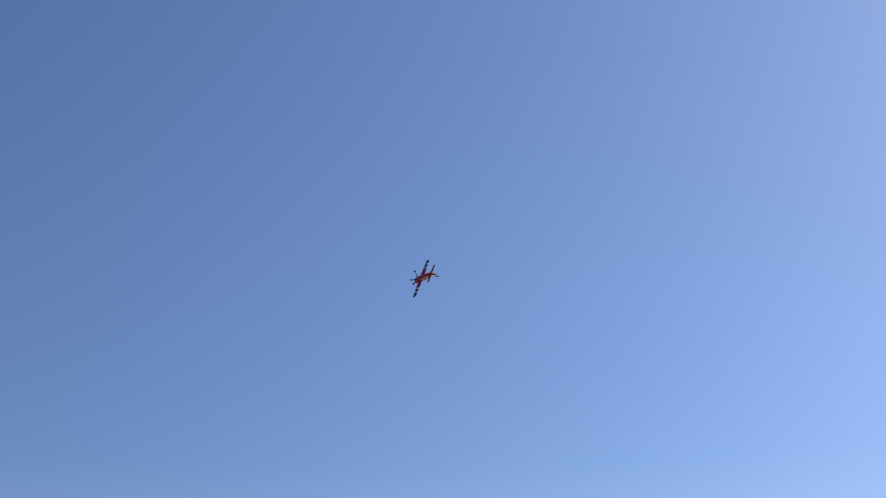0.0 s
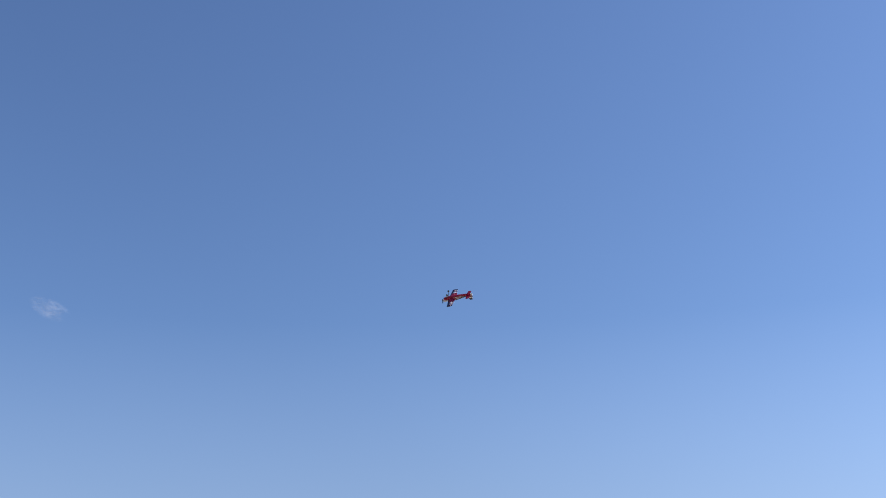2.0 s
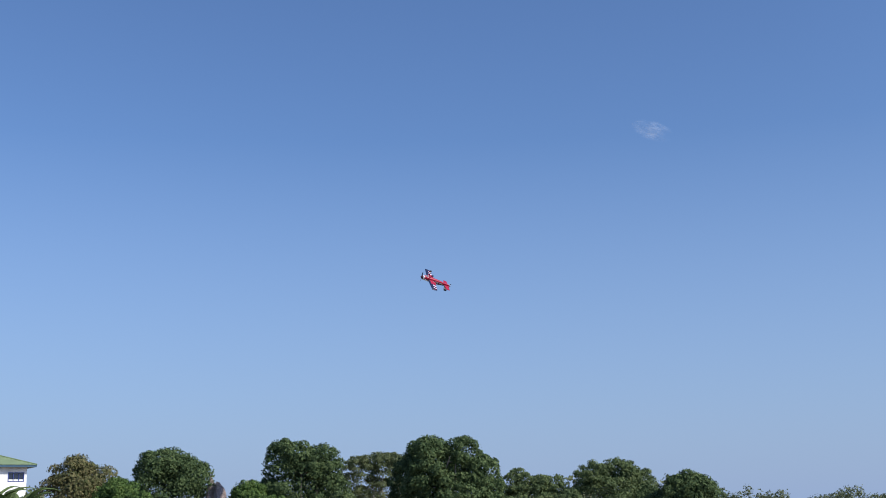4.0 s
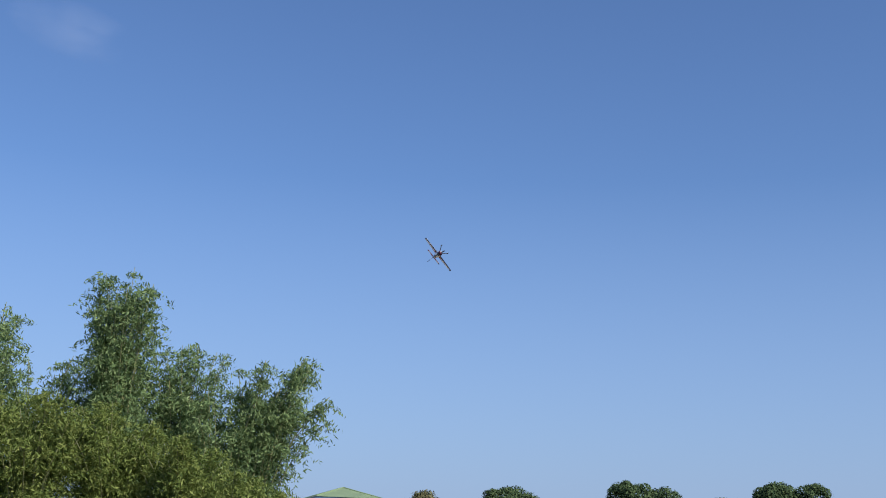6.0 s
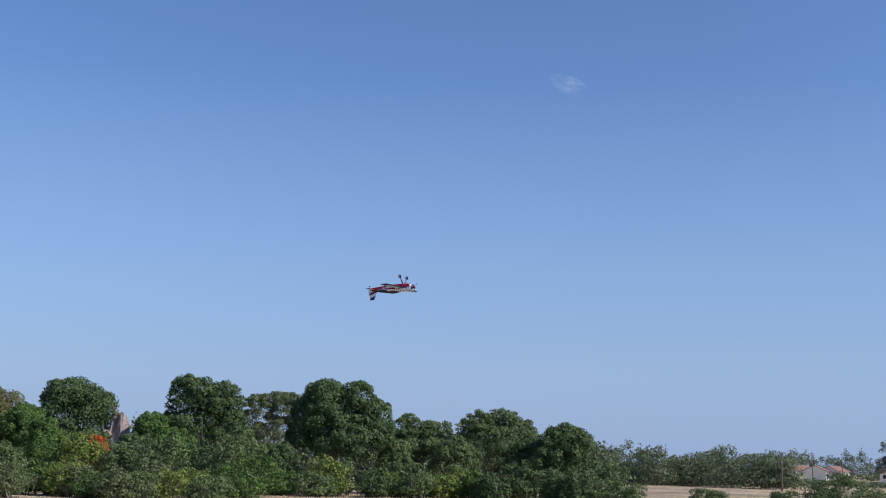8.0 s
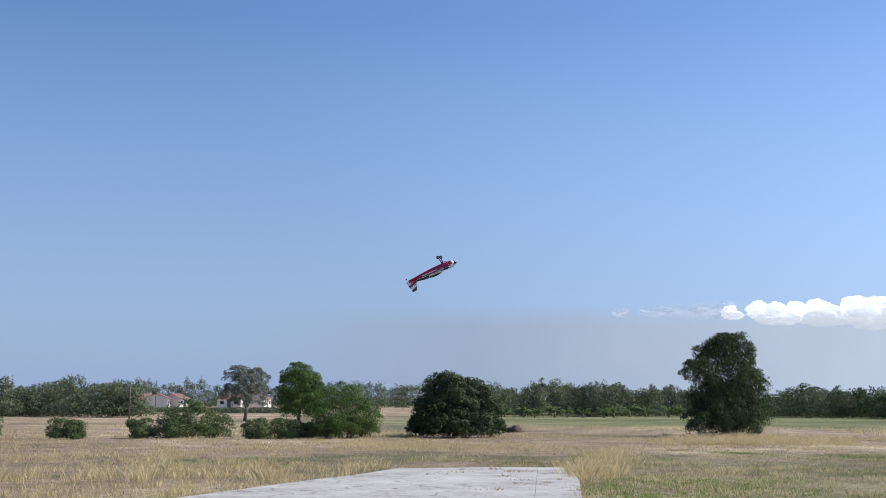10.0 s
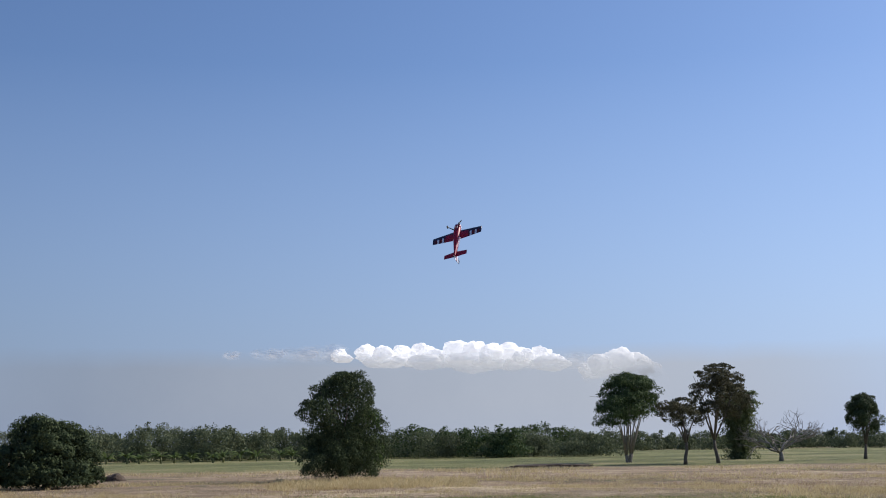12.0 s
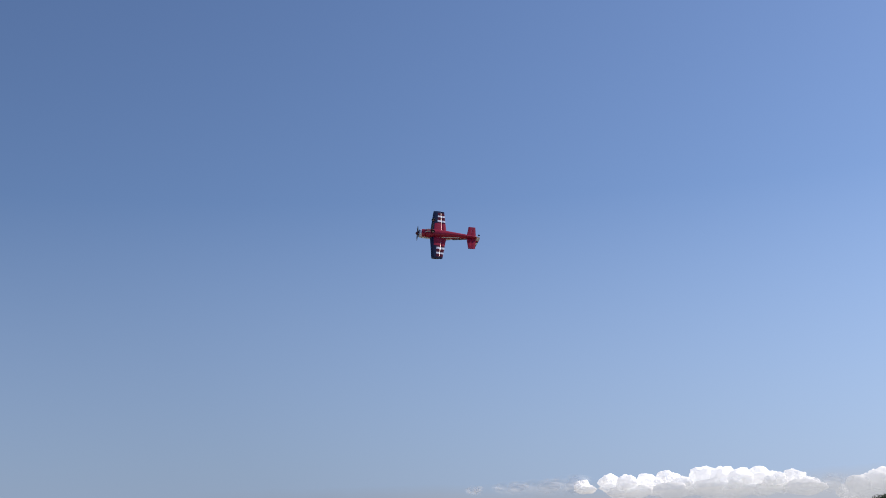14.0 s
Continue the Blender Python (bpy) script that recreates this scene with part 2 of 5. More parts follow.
def limbs_mesh(rng, height, fork, spread, reach, radius, bark, stems=1, name="trunk"):
    """A trunk that forks into limbs; returns the trunk's and the limbs' meshes."""
    bt, bl = bmesh.new(), bmesh.new()
    for s in range(stems):
        off = Vector((rng.normal() * 0.12 * (stems > 1), rng.normal() * 0.12 * (stems > 1), 0))
        lean = Vector((rng.normal() * 0.08 * (1 + 2 * (stems > 1)), rng.normal() * 0.08 * (1 + 2 * (stems > 1)), 1)).normalized()
        pts = [off + lean * fork * u + Vector((rng.normal(), rng.normal(), 0)) * 0.03 * fork * u for u in (0, 0.3, 0.65, 1.0)]
        pts[0].z = -0.15
        tube(bt, pts, [radius * 1.25, radius, radius * 0.85, radius * 0.75], 9)
        top = pts[-1]
        for k in range(max(3, 7 // stems)):
            a = rng.uniform(0, 2 * math.pi)
            out = Vector((math.cos(a), math.sin(a), 0)) * spread * rng.uniform(0.4, 1.0)
            tip = top + out + Vector((0, 0, reach * rng.uniform(0.55, 1.0)))
            mid = top.lerp(tip, 0.5) + Vector((rng.normal(), rng.normal(), abs(rng.normal()))) * 0.09 * reach
            tube(bl, [top - lean * 0.1, mid, tip], [radius * 0.55, radius * 0.33, radius * 0.1], 6)
            for j in range(3):
                tw = mid.lerp(tip, rng.uniform(0.2, 0.9))
                e = tw + Vector((rng.normal(), rng.normal(), abs(rng.normal()) * 0.8)) * 0.09 * reach
                tube(bl, [tw, tw.lerp(e, 0.5) + Vector((0, 0, 0.03 * reach)), e], [radius * 0.2, radius * 0.14, radius * 0.05], 5)
    return bt, bl


def tree(name, at, blobs, leaves, size, leaf, bark=BARK, fork=1.2, radius=0.14, stems=1, label="", category="tree", seed=0, clumps=26, lump=0.34, slim=0.5, extra=None, fill=0.22, droop=0.3, group="", grow=(1, 1)):
    """blobs: (x, y, z, rx, ry, rz) of the crown, from the tree's foot."""
    rng = np.random.default_rng(seed)
    e = empty(name, at)
    blobs = [(b[0] * grow[0], b[1], b[2] * grow[1], b[3] * grow[0], b[4] * grow[0], b[5] * grow[1] * 1.05) for b in blobs]
    zs = max(b[2] for b in blobs)
    sp = max(abs(b[0]) * 0.8 + b[3] * 0.3 for b in blobs)
    bt, bl = limbs_mesh(rng, zs, fork, sp * 0.55, zs - fork, radius, bark, stems)
    part("trunk", bt, bark, e, smooth=True)
    tagged(part("limb", bl, bark, e, smooth=True), kind="stuff")
    leaves, size, clumps = int(leaves * 2.7), size * 0.56, int(clumps * 1.5)
    lump = lump * 0.86
    p, nrm = crown_points(rng, blobs, leaves, clumps, lump, fill)
    keep = p[:, 2] > 0.05
    v, q = leaf_quads(rng, p[keep], nrm[keep], size, slim, droop)
    child("crown", fast_mesh("crown", v, q, leaf), e)
    # extra: brighter leaves that put a sunlit side into the colour
    if extra:
        p, nrm = crown_points(rng, extra[0], extra[1], clumps, lump, fill)
        v, q = leaf_quads(rng, p, nrm, size, slim, droop)
        child("sunlit_side_leaves", fast_mesh("sunlit_side_leaves", v, q, extra[2]), e)
    return tagged(e, label, category, group)


def bush(name, at, blobs, leaves, size, leaf, label, seed, slim=0.5, clumps=18, lump=0.36, stems=6, droop=0.2, category="bush", group="", fill=0.25):
    """A shrub with several thin stems from the ground."""
    rng = np.random.default_rng(seed)
    e = empty(name, at)
    bm = bmesh.new()
    for b in blobs:
        for k in range(stems):
            foot = Vector((b[0] + rng.normal() * 0.25 * b[3], b[1] + rng.normal() * 0.25 * b[4], -0.08))
            tip = Vector((b[0] + rng.normal() * 0.4 * b[3], b[1] + rng.normal() * 0.4 * b[4], b[2] + 0.4 * b[5]))
            tube(bm, [foot, foot.lerp(tip, 0.5) + Vector((rng.normal(), rng.normal(), 0)) * 0.08, tip], [0.045, 0.03, 0.012], 5)
    tagged(part("stem", bm, BARK, e), kind="stuff")
    # a skirt of low leaves hides the stems
    low = [(b[0], b[1], b[5] * 0.34, b[3] * 0.82, b[4] * 0.82, b[5] * 0.45) for b in blobs]
    p, nrm = crown_points(rng, blobs + low, int(leaves * 1.25), int(clumps * 1.2), lump, fill)
    keep = p[:, 2] > 0.02
    v, q = leaf_quads(rng, p[keep], nrm[keep], size * 0.78, slim, droop)
    child("foliage", fast_mesh("foliage", v, q, leaf), e)
    return tagged(e, label, category, group)


def bamboo(at, culms, height, spread, leaf, seed, label, lean=(0, 0), start=0.3, spray=26, per=11, size=0.2, category="bamboo"):
    """A clump of canes that arch over at the tip, with sprays of narrow hanging leaves."""
    rng = np.random.default_rng(seed)
    e = empty("bamboo_clump", at)
    bm = bmesh.new()
    P, N = [], []
    for c in range(culms):
        a = rng.uniform(0, 2 * math.pi)
        h = height * rng.uniform(0.66, 1.0) / 0.93
        out = np.array([math.cos(a), math.sin(a)]) * spread * rng.uniform(0.15, 1.0) + np.array(lean) * rng.uniform(0.5, 1.1)
        foot = np.array([math.cos(a), math.sin(a)]) * 0.5 * rng.uniform(0.1, 1)
        us = np.linspace(0, 1, 9)
        xy = foot + np.outer(us ** 2.2, out)
        z = h * (us - 0.10 * us ** 5)
        pts = [Vector((x, y, zz - 0.1 * (i == 0))) for i, ((x, y), zz) in enumerate(zip(xy, z))]
        tube(bm, pts, [0.045 * (1 - 0.85 * u) + 0.004 for u in us], 5)
        k = int(spray * h / height)
        for s in range(k):
            u = start + (1 - start) * rng.uniform(0, 1) ** 0.8
            base = np.array([np.interp(u, us, xy[:, 0]), np.interp(u, us, xy[:, 1]), np.interp(u, us, z)])
            w = unit(rng, 1)[0]
            w[2] = abs(w[2]) * 0.22
            L = rng.uniform(0.6, 1.8) * (1.3 - 0.75 * u)
            f = rng.uniform(0.15, 1, per)
            pts_ = base + np.outer(f, w) * L + np.stack([rng.normal(size=per) * 0.10, rng.normal(size=per) * 0.10, -0.5 * f ** 2 * L + rng.normal(size=per) * 0.035], 1)
            P.append(pts_)
            N.append(unit(rng, per) + np.array([0, 0, 1.0]))
    tagged(part("cane", bm, CANE, e, smooth=True), kind="stuff")
    v, q = leaf_quads(rng, np.concatenate(P), np.concatenate(N), size * 0.94, 0.27, 0.55)
    child("foliage", fast_mesh("foliage", v, q, leaf), e)
    return tagged(e, label, category)

# ---- ground ----
def ground_material():
    m, n, l, b = material("field", 0.95)
    big = noise_node(n, l, 0.055, 3.0)
    mid = noise_node(n, l, 0.38, 8.0, 0.72)
    fine = noise_node(n, l, 5.0, 6.0, 0.75)
    mx = n.new("ShaderNodeMix")
    mx.inputs[0].default_value = 0.5
    l.new(big.outputs["Fac"], mx.inputs[2])
    l.new(mid.outputs["Fac"], mx.inputs[3])
    m2 = n.new("ShaderNodeMix")
    m2.inputs[0].default_value = 0.35
    l.new(mx.outputs[0], m2.inputs[2])
    l.new(fine.outputs["Fac"], m2.inputs[3])
    r = ramp(n, [(0.41, (0.10, 0.12, 0.04)), (0.45, (0.19, 0.15, 0.075)), (0.49, (0.32, 0.225, 0.14)), (0.535, (0.43, 0.32, 0.205)), (0.575, (0.66, 0.54, 0.33))])
    l.new(m2.outputs[0], r.inputs[0])
    # greener turf: a mown strip along the far side and a patch beyond the slab
    pos = n.new("ShaderNodeNewGeometry")
    dot = n.new("ShaderNodeVectorMath")
    dot.operation = "DOT_PRODUCT"
    dot.inputs[1].default_value = (math.sin(radians(52)), math.cos(radians(52)), 0)
    l.new(pos.outputs["Position"], dot.inputs[0])
    strip = ramp(n, [(0.0, (0, 0, 0)), (0.365, (0, 0, 0)), (0.385, (1, 1, 1)), (0.92, (1, 1, 1)), (1.0, (0.5, 0.5, 0.5))])
    near = ramp(n, [(0.0, (0, 0, 0)), (0.09, (0.3, 0.3, 0.3)), (0.12, (0.85, 0.85, 0.85)), (0.165, (0.5, 0.5, 0.5)), (0.20, (0, 0, 0))])
    sc = n.new("ShaderNodeMath")
    sc.operation = "MULTIPLY"
    sc.inputs[1].default_value = 1 / 250.0
    l.new(dot.outputs["Value"], sc.inputs[0])
    wob = n.new("ShaderNodeMath")
    wob.operation = "MULTIPLY_ADD"
    wob.inputs[1].default_value = 0.05
    l.new(mid.outputs["Fac"], wob.inputs[0])
    l.new(sc.outputs[0], wob.inputs[2])
    l.new(wob.outputs[0], strip.inputs[0])
    l.new(wob.outputs[0], near.inputs[0])
    side = n.new("ShaderNodeVectorMath")
    side.operation = "DOT_PRODUCT"
    side.inputs[1].default_value = (math.cos(radians(52)), -math.sin(radians(52)), 0)
    l.new(pos.outputs["Position"], side.inputs[0])
    half = n.new("ShaderNodeMapRange")
    half.inputs["From Min"].default_value, half.inputs["From Max"].default_value = -6.0, 4.0
    l.new(side.outputs["Value"], half.inputs["Value"])
    nm = n.new("ShaderNodeMath")
    nm.operation = "MULTIPLY"
    l.new(near.outputs[0], nm.inputs[0])
    l.new(half.outputs[0], nm.inputs[1])
    h2 = n.new("ShaderNodeMapRange")
    h2.inputs["From Min"].default_value, h2.inputs["From Max"].default_value = -50.0, -30.0
    l.new(side.outputs["Value"], h2.inputs["Value"])
    sm = n.new("ShaderNodeMath")
    sm.operation = "MULTIPLY"
    l.new(strip.outputs[0], sm.inputs[0])
    l.new(h2.outputs[0], sm.inputs[1])
    mask = n.new("ShaderNodeMath")
    mask.operation = "MAXIMUM"
    l.new(nm.outputs[0], mask.inputs[0])
    l.new(sm.outputs[0], mask.inputs[1])
    turf = ramp(n, [(0.43, (0.085, 0.10, 0.028)), (0.495, (0.155, 0.17, 0.05)), (0.545, (0.25, 0.235, 0.09)), (0.61, (0.40, 0.33, 0.18))])
    l.new(m2.outputs[0], turf.inputs[0])
    out = n.new("ShaderNodeMix")
    out.data_type = "RGBA"
    l.new(mask.outputs[0], out.inputs[0])
    l.new(r.outputs[0], out.inputs[6])
    l.new(turf.outputs[0], out.inputs[7])
    l.new(out.outputs[2], b.inputs["Base Color"])
    bump(n, l, m2.outputs[0], b, 1.0, 0.5)
    return m


def ground():
    rad = [0.0] + [1.5 * 1.09 ** k for k in range(94)]
    seg = 180
    verts = [(0, 0, 0)]
    for r in rad[1:]:
        for k in range(seg):
            a = 2 * math.pi * k / seg
            x, y = r * math.cos(a), r * math.sin(a)
            h = 0.10 * noise.noise(Vector((x * 0.12, y * 0.12, 0))) + 0.04 * noise.noise(Vector((x * 0.6, y * 0.6, 3)))
            h *= min(1, max(0, (math.hypot(x, y) - 30) / 15)) * min(1, 400 / max(r, 1))
            verts.append((x, y, h))
    faces = [(0, 1 + k, 1 + (k + 1) % seg) for k in range(seg)]
    for i in range(len(rad) - 2):
        a, b = 1 + i * seg, 1 + (i + 1) * seg
        faces += [(a + k, b + k, b + (k + 1) % seg, a + (k + 1) % seg) for k in range(seg)]
    ob = new("ground", mesh_of("ground", verts, faces, [ground_material()], smooth=True))
    return tagged(ob, "wide flat field of dry tan grass with green turf patches", "ground", kind="structure")


ground()


def concrete_material():
    m, n, l, b = material("old_concrete", 0.9)
    big = noise_node(n, l, 0.5, 8.0, 0.75)
    fine = noise_node(n, l, 9.0, 4.0, 0.7)
    mx = n.new("ShaderNodeMix")
    mx.inputs[0].default_value = 0.35
    l.new(big.outputs["Fac"], mx.inputs[2])
    l.new(fine.outputs["Fac"], mx.inputs[3])
    r = ramp(n, [(0.36, (0.21, 0.19, 0.16)), (0.47, (0.40, 0.37, 0.33)), (0.62, (0.57, 0.54, 0.49))])
    l.new(mx.outputs[0], r.inputs[0])
    # wandering cracks filled with soil, and a few broken-out hollows
    warp = noise_node(n, l, 0.9, 4.0)
    co = n.new("ShaderNodeTexCoord")
    add = n.new("ShaderNodeVectorMath")
    l.new(co.outputs["Object"], add.inputs[0])
    l.new(warp.outputs["Color"], add.inputs[1])
    cell = n.new("ShaderNodeTexVoronoi")
    cell.feature = "DISTANCE_TO_EDGE"
    cell.inputs["Scale"].default_value = 0.42
    l.new(add.outputs[0], cell.inputs["Vector"])
    crack = ramp(n, [(0.0, (0.8, 0.8, 0.8)), (0.004, (0.6, 0.6, 0.6)), (0.011, (0, 0, 0))])
    l.new(cell.outputs["Distance"], crack.inputs[0])
    pit = noise_node(n, l, 2.4, 5.0)
    hollow = ramp(n, [(0.0, (0, 0, 0)), (0.645, (0, 0, 0)), (0.68, (1, 1, 1))])
    l.new(pit.outputs["Fac"], hollow.inputs[0])
    both = n.new("ShaderNodeMath")
    both.operation = "MAXIMUM"
    l.new(crack.outputs[0], both.inputs[0])
    l.new(hollow.outputs[0], both.inputs[1])
    soil = n.new("ShaderNodeMix")
    soil.data_type = "RGBA"
    l.new(both.outputs[0], soil.inputs[0])
    l.new(r.outputs[0], soil.inputs[6])
    soil.inputs[7].default_value = (0.13, 0.11, 0.08, 1)
    l.new(soil.outputs[2], b.inputs["Base Color"])
    bump(n, l, fine.outputs["Fac"], b, 0.4, 0.02)
    return m


def runway():
    """The end of an old concrete strip, cast in slabs with open joints."""
    outline = [(20.1, 21.6), (18.2, 22.7), (16.0, 23.5), (14.2, 22.1), (12.3, 21.0), (4.0, 15.4), (-8.0, 7.0), (-12.0, -6.0), (3.0, -6.0), (4.4, 3.8), (12.5, 13.0), (16.6, 17.5)]
    root = empty("runway", (0, 0, 0))
    mat = concrete_material()
    along = Vector((0.66, 0.75, 0)).normalized()
    across = Vector((along.y, -along.x, 0))
    for i in range(-3, 9):
        for j in range(-5, 4):
            bm = bmesh.new()
            f = bm.faces.new([bm.verts.new((x, y, 0)) for x, y in outline])
            cuts = [(along, i * 4.5 + 0.004, True), (along, (i + 1) * 4.5 - 0.004, False), (across, j * 4.0 + 0.004, True), (across, (j + 1) * 4.0 - 0.004, False)]
            for d, at, low in cuts:
                bmesh.ops.bisect_plane(bm, geom=bm.verts[:] + bm.edges[:] + bm.faces[:], plane_co=d * at, plane_no=d, clear_inner=low, clear_outer=not low)
            if not bm.faces:
                bm.free()
                continue
            tilt = random.uniform(-0.005, 0.005)
            r = bmesh.ops.extrude_face_region(bm, geom=bm.faces[:])
            for v in [g for g in r["geom"] if isinstance(g, bmesh.types.BMVert)]:
                v.co.z += 0.06 + tilt
            bmesh.ops.recalc_face_normals(bm, faces=bm.faces[:])
            part("slab", bm, mat, root)
    return tagged(root, "cracked pale concrete slabs of an old runway end", "runway", kind="structure")


runway()


# ---- grass ----
def blades(name, spots, mat, label, h0, h1, seed, width=0.018, per=14, spread=0.35):
    rng = np.random.default_rng(seed)
    n = len(spots)
    base = np.repeat(np.array(spots), per, axis=0)
    off = rng.normal(size=base.shape) * spread
    base = base + off * np.repeat(rng.uniform(0.45, 1.3, n), per)[:, None]
    k = len(base)
    a = rng.uniform(0, 2 * np.pi, k)
    hh = rng.uniform(h0, h1, k) * np.repeat(rng.uniform(0.55, 1.2, n), per)
    w = width * rng.uniform(0.6, 1.5, k)
    leanv = (rng.normal(size=(k, 2)) * 0.3 + off / spread * 0.16) * hh[:, None]
    v = np.empty((k, 4, 3))
    side = np.stack([np.cos(a), np.sin(a)], 1) * w[:, None]
    v[:, 0, :2], v[:, 0, 2] = base - side, -0.03
    v[:, 1, :2], v[:, 1, 2] = base + side, -0.03
    v[:, 2, :2], v[:, 2, 2] = base + leanv * 0.5 + side * 0.7, hh * 0.62
    v[:, 3, :2], v[:, 3, 2] = base + leanv, hh
    ob = new(name, fast_mesh(name, v.reshape(-1, 3), np.arange(k * 4).reshape(k, 4), mat))
    return tagged(ob, label, "grass", kind="stuff")


SLAB = [(20.1, 21.6), (16.0, 23.5), (12.3, 21.0), (4.0, 15.4), (-8.0, 7.0), (-12.0, -6.0), (3.0, -6.0), (4.4, 3.8), (12.5, 13.0)]


def on_slab(x, y):
    hit = False
    for (x0, y0), (x1, y1) in zip(SLAB, SLAB[1:] + SLAB[:1]):
        if (y0 > y) != (y1 > y) and x < (x1 - x0) * (y - y0) / (y1 - y0) + x0:
            hit = not hit
    return hit


def scatter(rng, n, az0, az1, d0, d1, field, cut):
    out = []
    while len(out) < n:
        az, d = rng.uniform(az0, az1), math.sqrt(rng.uniform(d0 * d0, d1 * d1))
        p = bearing(az, d)
        patch = noise.noise(Vector((p.x * field, p.y * field, 7))) + 0.5 * noise.noise(Vector((p.x * field * 4, p.y * field * 4, 3))) + 0.16 * rng.normal()
        if on_slab(p.x, p.y) or patch < cut:
            continue
        out.append((p.x, p.y))
    return out


rg = np.random.default_rng(5)
blades("dry_grass", scatter(rg, 3400, -8, 80, 18, 60, 0.13, 0.25) + scatter(rg, 2400, -8, 80, 16, 62, 0.5, 0.35), STRAW, "dry straw-coloured grass tufts on the field", 0.05, 0.14, 11, 0.0045, 20, 0.15)
blades("withered_grass", scatter(rg, 7500, -8, 82, 14, 66, 0.3, -0.2), DRY_LOW, "low withered brown grass covering the field", 0.025, 0.075, 14, 0.007, 12, 0.16)
blades("far_grass", scatter(rg, 1900, 8, 80, 58, 86, 0.1, 0.05), STRAW, "pale dry grass tufts across the far field", 0.06, 0.2, 16, 0.014, 12, 0.3)
blades("short_grass", scatter(rg, 5600, 43, 82, 13, 44, 0.16, 0.05) + scatter(rg, 1200, -8, 43, 18, 36, 0.25, 0.2), BLADE, "short green and yellowing grass on the field", 0.02, 0.06, 12, 0.007, 14, 0.17)
edge = [(x + rg.normal() * 0.35, y + rg.normal() * 0.35) for u in rg.uniform(0.62, 1.05, 60) for x, y in [(13.1 + 8.0 * u, 13.0 + 9.2 * u)]]
edge += [tuple(bearing(rg.uniform(47, 56), rg.uniform(50, 61))[:2]) for k in range(240)]
edge += [tuple(bearing(rg.normal(44.8, 0.7), rg.normal(34, 3))[:2]) for k in range(70)]
edge += [tuple(bearing(rg.normal(8.5, 1.6), rg.normal(27, 1.0))[:2]) for k in range(70)] + [tuple(bearing(rg.uniform(2, 34), rg.uniform(24, 31))[:2]) for k in range(120)]
blades("straw_clumps", [p for p in edge if not on_slab(*p)], STRAW, "high clumps of bleached straw grass beside the slab", 0.10, 0.28, 13, 0.0045, 60, 0.2)
litter = [(8 + 11 * u + rg.normal() * 0.8, 10 + 11 * u + 2.2 * rg.normal()) for u in rg.uniform(0.25, 1, 46)]
blades("weeds", [p for p in litter if on_slab(*p)], DRY_LOW, "withered weeds in the cracks of the concrete", 0.07, 0.12, 15, 0.012, 26, 0.12)

# ---- bamboo grove ----
GROVE = "bamboo clump with arching canes and feathery green leaves"
bamboo(bearing(-26.5, 51), 42, 12.8, 1.0, LEAF_BAMBOO_TALL, 21, "tallest bamboo plume with feathery blue-green leaves", start=0.25, spray=46, per=23)
bamboo(bearing(-23.6, 52), 26, 10.3, 1.3, LEAF_BAMBOO_TALL, 22, GROVE, start=0.25, spray=40, per=21)
bamboo(bearing(-20.8, 51), 36, 9.75, 1.5, LEAF_BAMBOO_TALL, 23, "bamboo clump drooping over to one side", lean=(1.5, 0.4), start=0.18, spray=46, per=23)
bamboo(bearing(-25.5, 52), 26, 9.2, 1.6, LEAF_BAMBOO_TALL, 25, GROVE, start=0.2, spray=40, per=21)
bamboo(bearing(-29.6, 51.5), 30, 9.6, 1.8, LEAF_BAMBOO_TALL, 26, GROVE, start=0.2, spray=42, per=21)
bamboo(bearing(-21.9, 51), 26, 8.4, 1.6, LEAF_BAMBOO_TALL, 27, GROVE, start=0.15, spray=40, per=21)
bamboo(bearing(-35.5, 51), 30, 9.4, 2.0, LEAF_BAMBOO_TALL, 28, GROVE, start=0.2, spray=42, per=21)
bamboo(bearing(-32.0, 51), 34, 11.0, 1.8, LEAF_BAMBOO_TALL, 24, GROVE, start=0.2, spray=44, per=23)
for k, (az, d, h, s) in enumerate([(-33, 47, 6.6, 2.2), (-29.5, 46.5, 7.4, 2.2), (-26.3, 47, 7.2, 2.0), (-23.4, 46.5, 6.0, 1.9), (-21.4, 46, 4.6, 1.5), (-36.5, 48, 7.6, 2.4)]):
    bamboo(bearing(az, d), 30, h, s, LEAF_BAMBOO, 30 + k, "low bright yellow-green bamboo thicket", start=0.06, spray=52, per=22, size=0.19)
bamboo(bearing(-20.2, 46), 22, 4.0, 1.0, LEAF_BAMBOO, 37, "low bright yellow-green bamboo thicket", start=0.06, spray=52, per=22, size=0.19)
for k, (az, d, h) in enumerate([(-19.3, 45, 2.4), (-20.5, 45, 2.6), (-24, 44.5, 3.2), (-28, 44.5, 3.4), (-31.8, 44.5, 3.2)]):
    bush("shrub", bearing(az, d), [(0, 0, h * 0.45, 1.9, 1.4, h * 0.6)], 5200, 0.2, LEAF_BAMBOO, "yellow-green shrub at the foot of the bamboo", 50 + k, slim=0.32, clumps=34, lump=0.3)

# ---- the tree row behind the field ----
MANGO = "rounded mango tree with dense dark green clumped foliage"
tree("mango_tree", bearing(-13.0, 69), [(0, 0, 2.9, 1.75, 1.7, 1.6), (-0.4, 0, 3.9, 1.15, 1.2, 1.0), (0.9, -0.3, 2.4, 1.1, 1.2, 1.3)], 9000, 0.26, LEAF_RUST, label="mango tree with rusty young leaves", seed=61, grow=(1.12, 1.06), clumps=30)
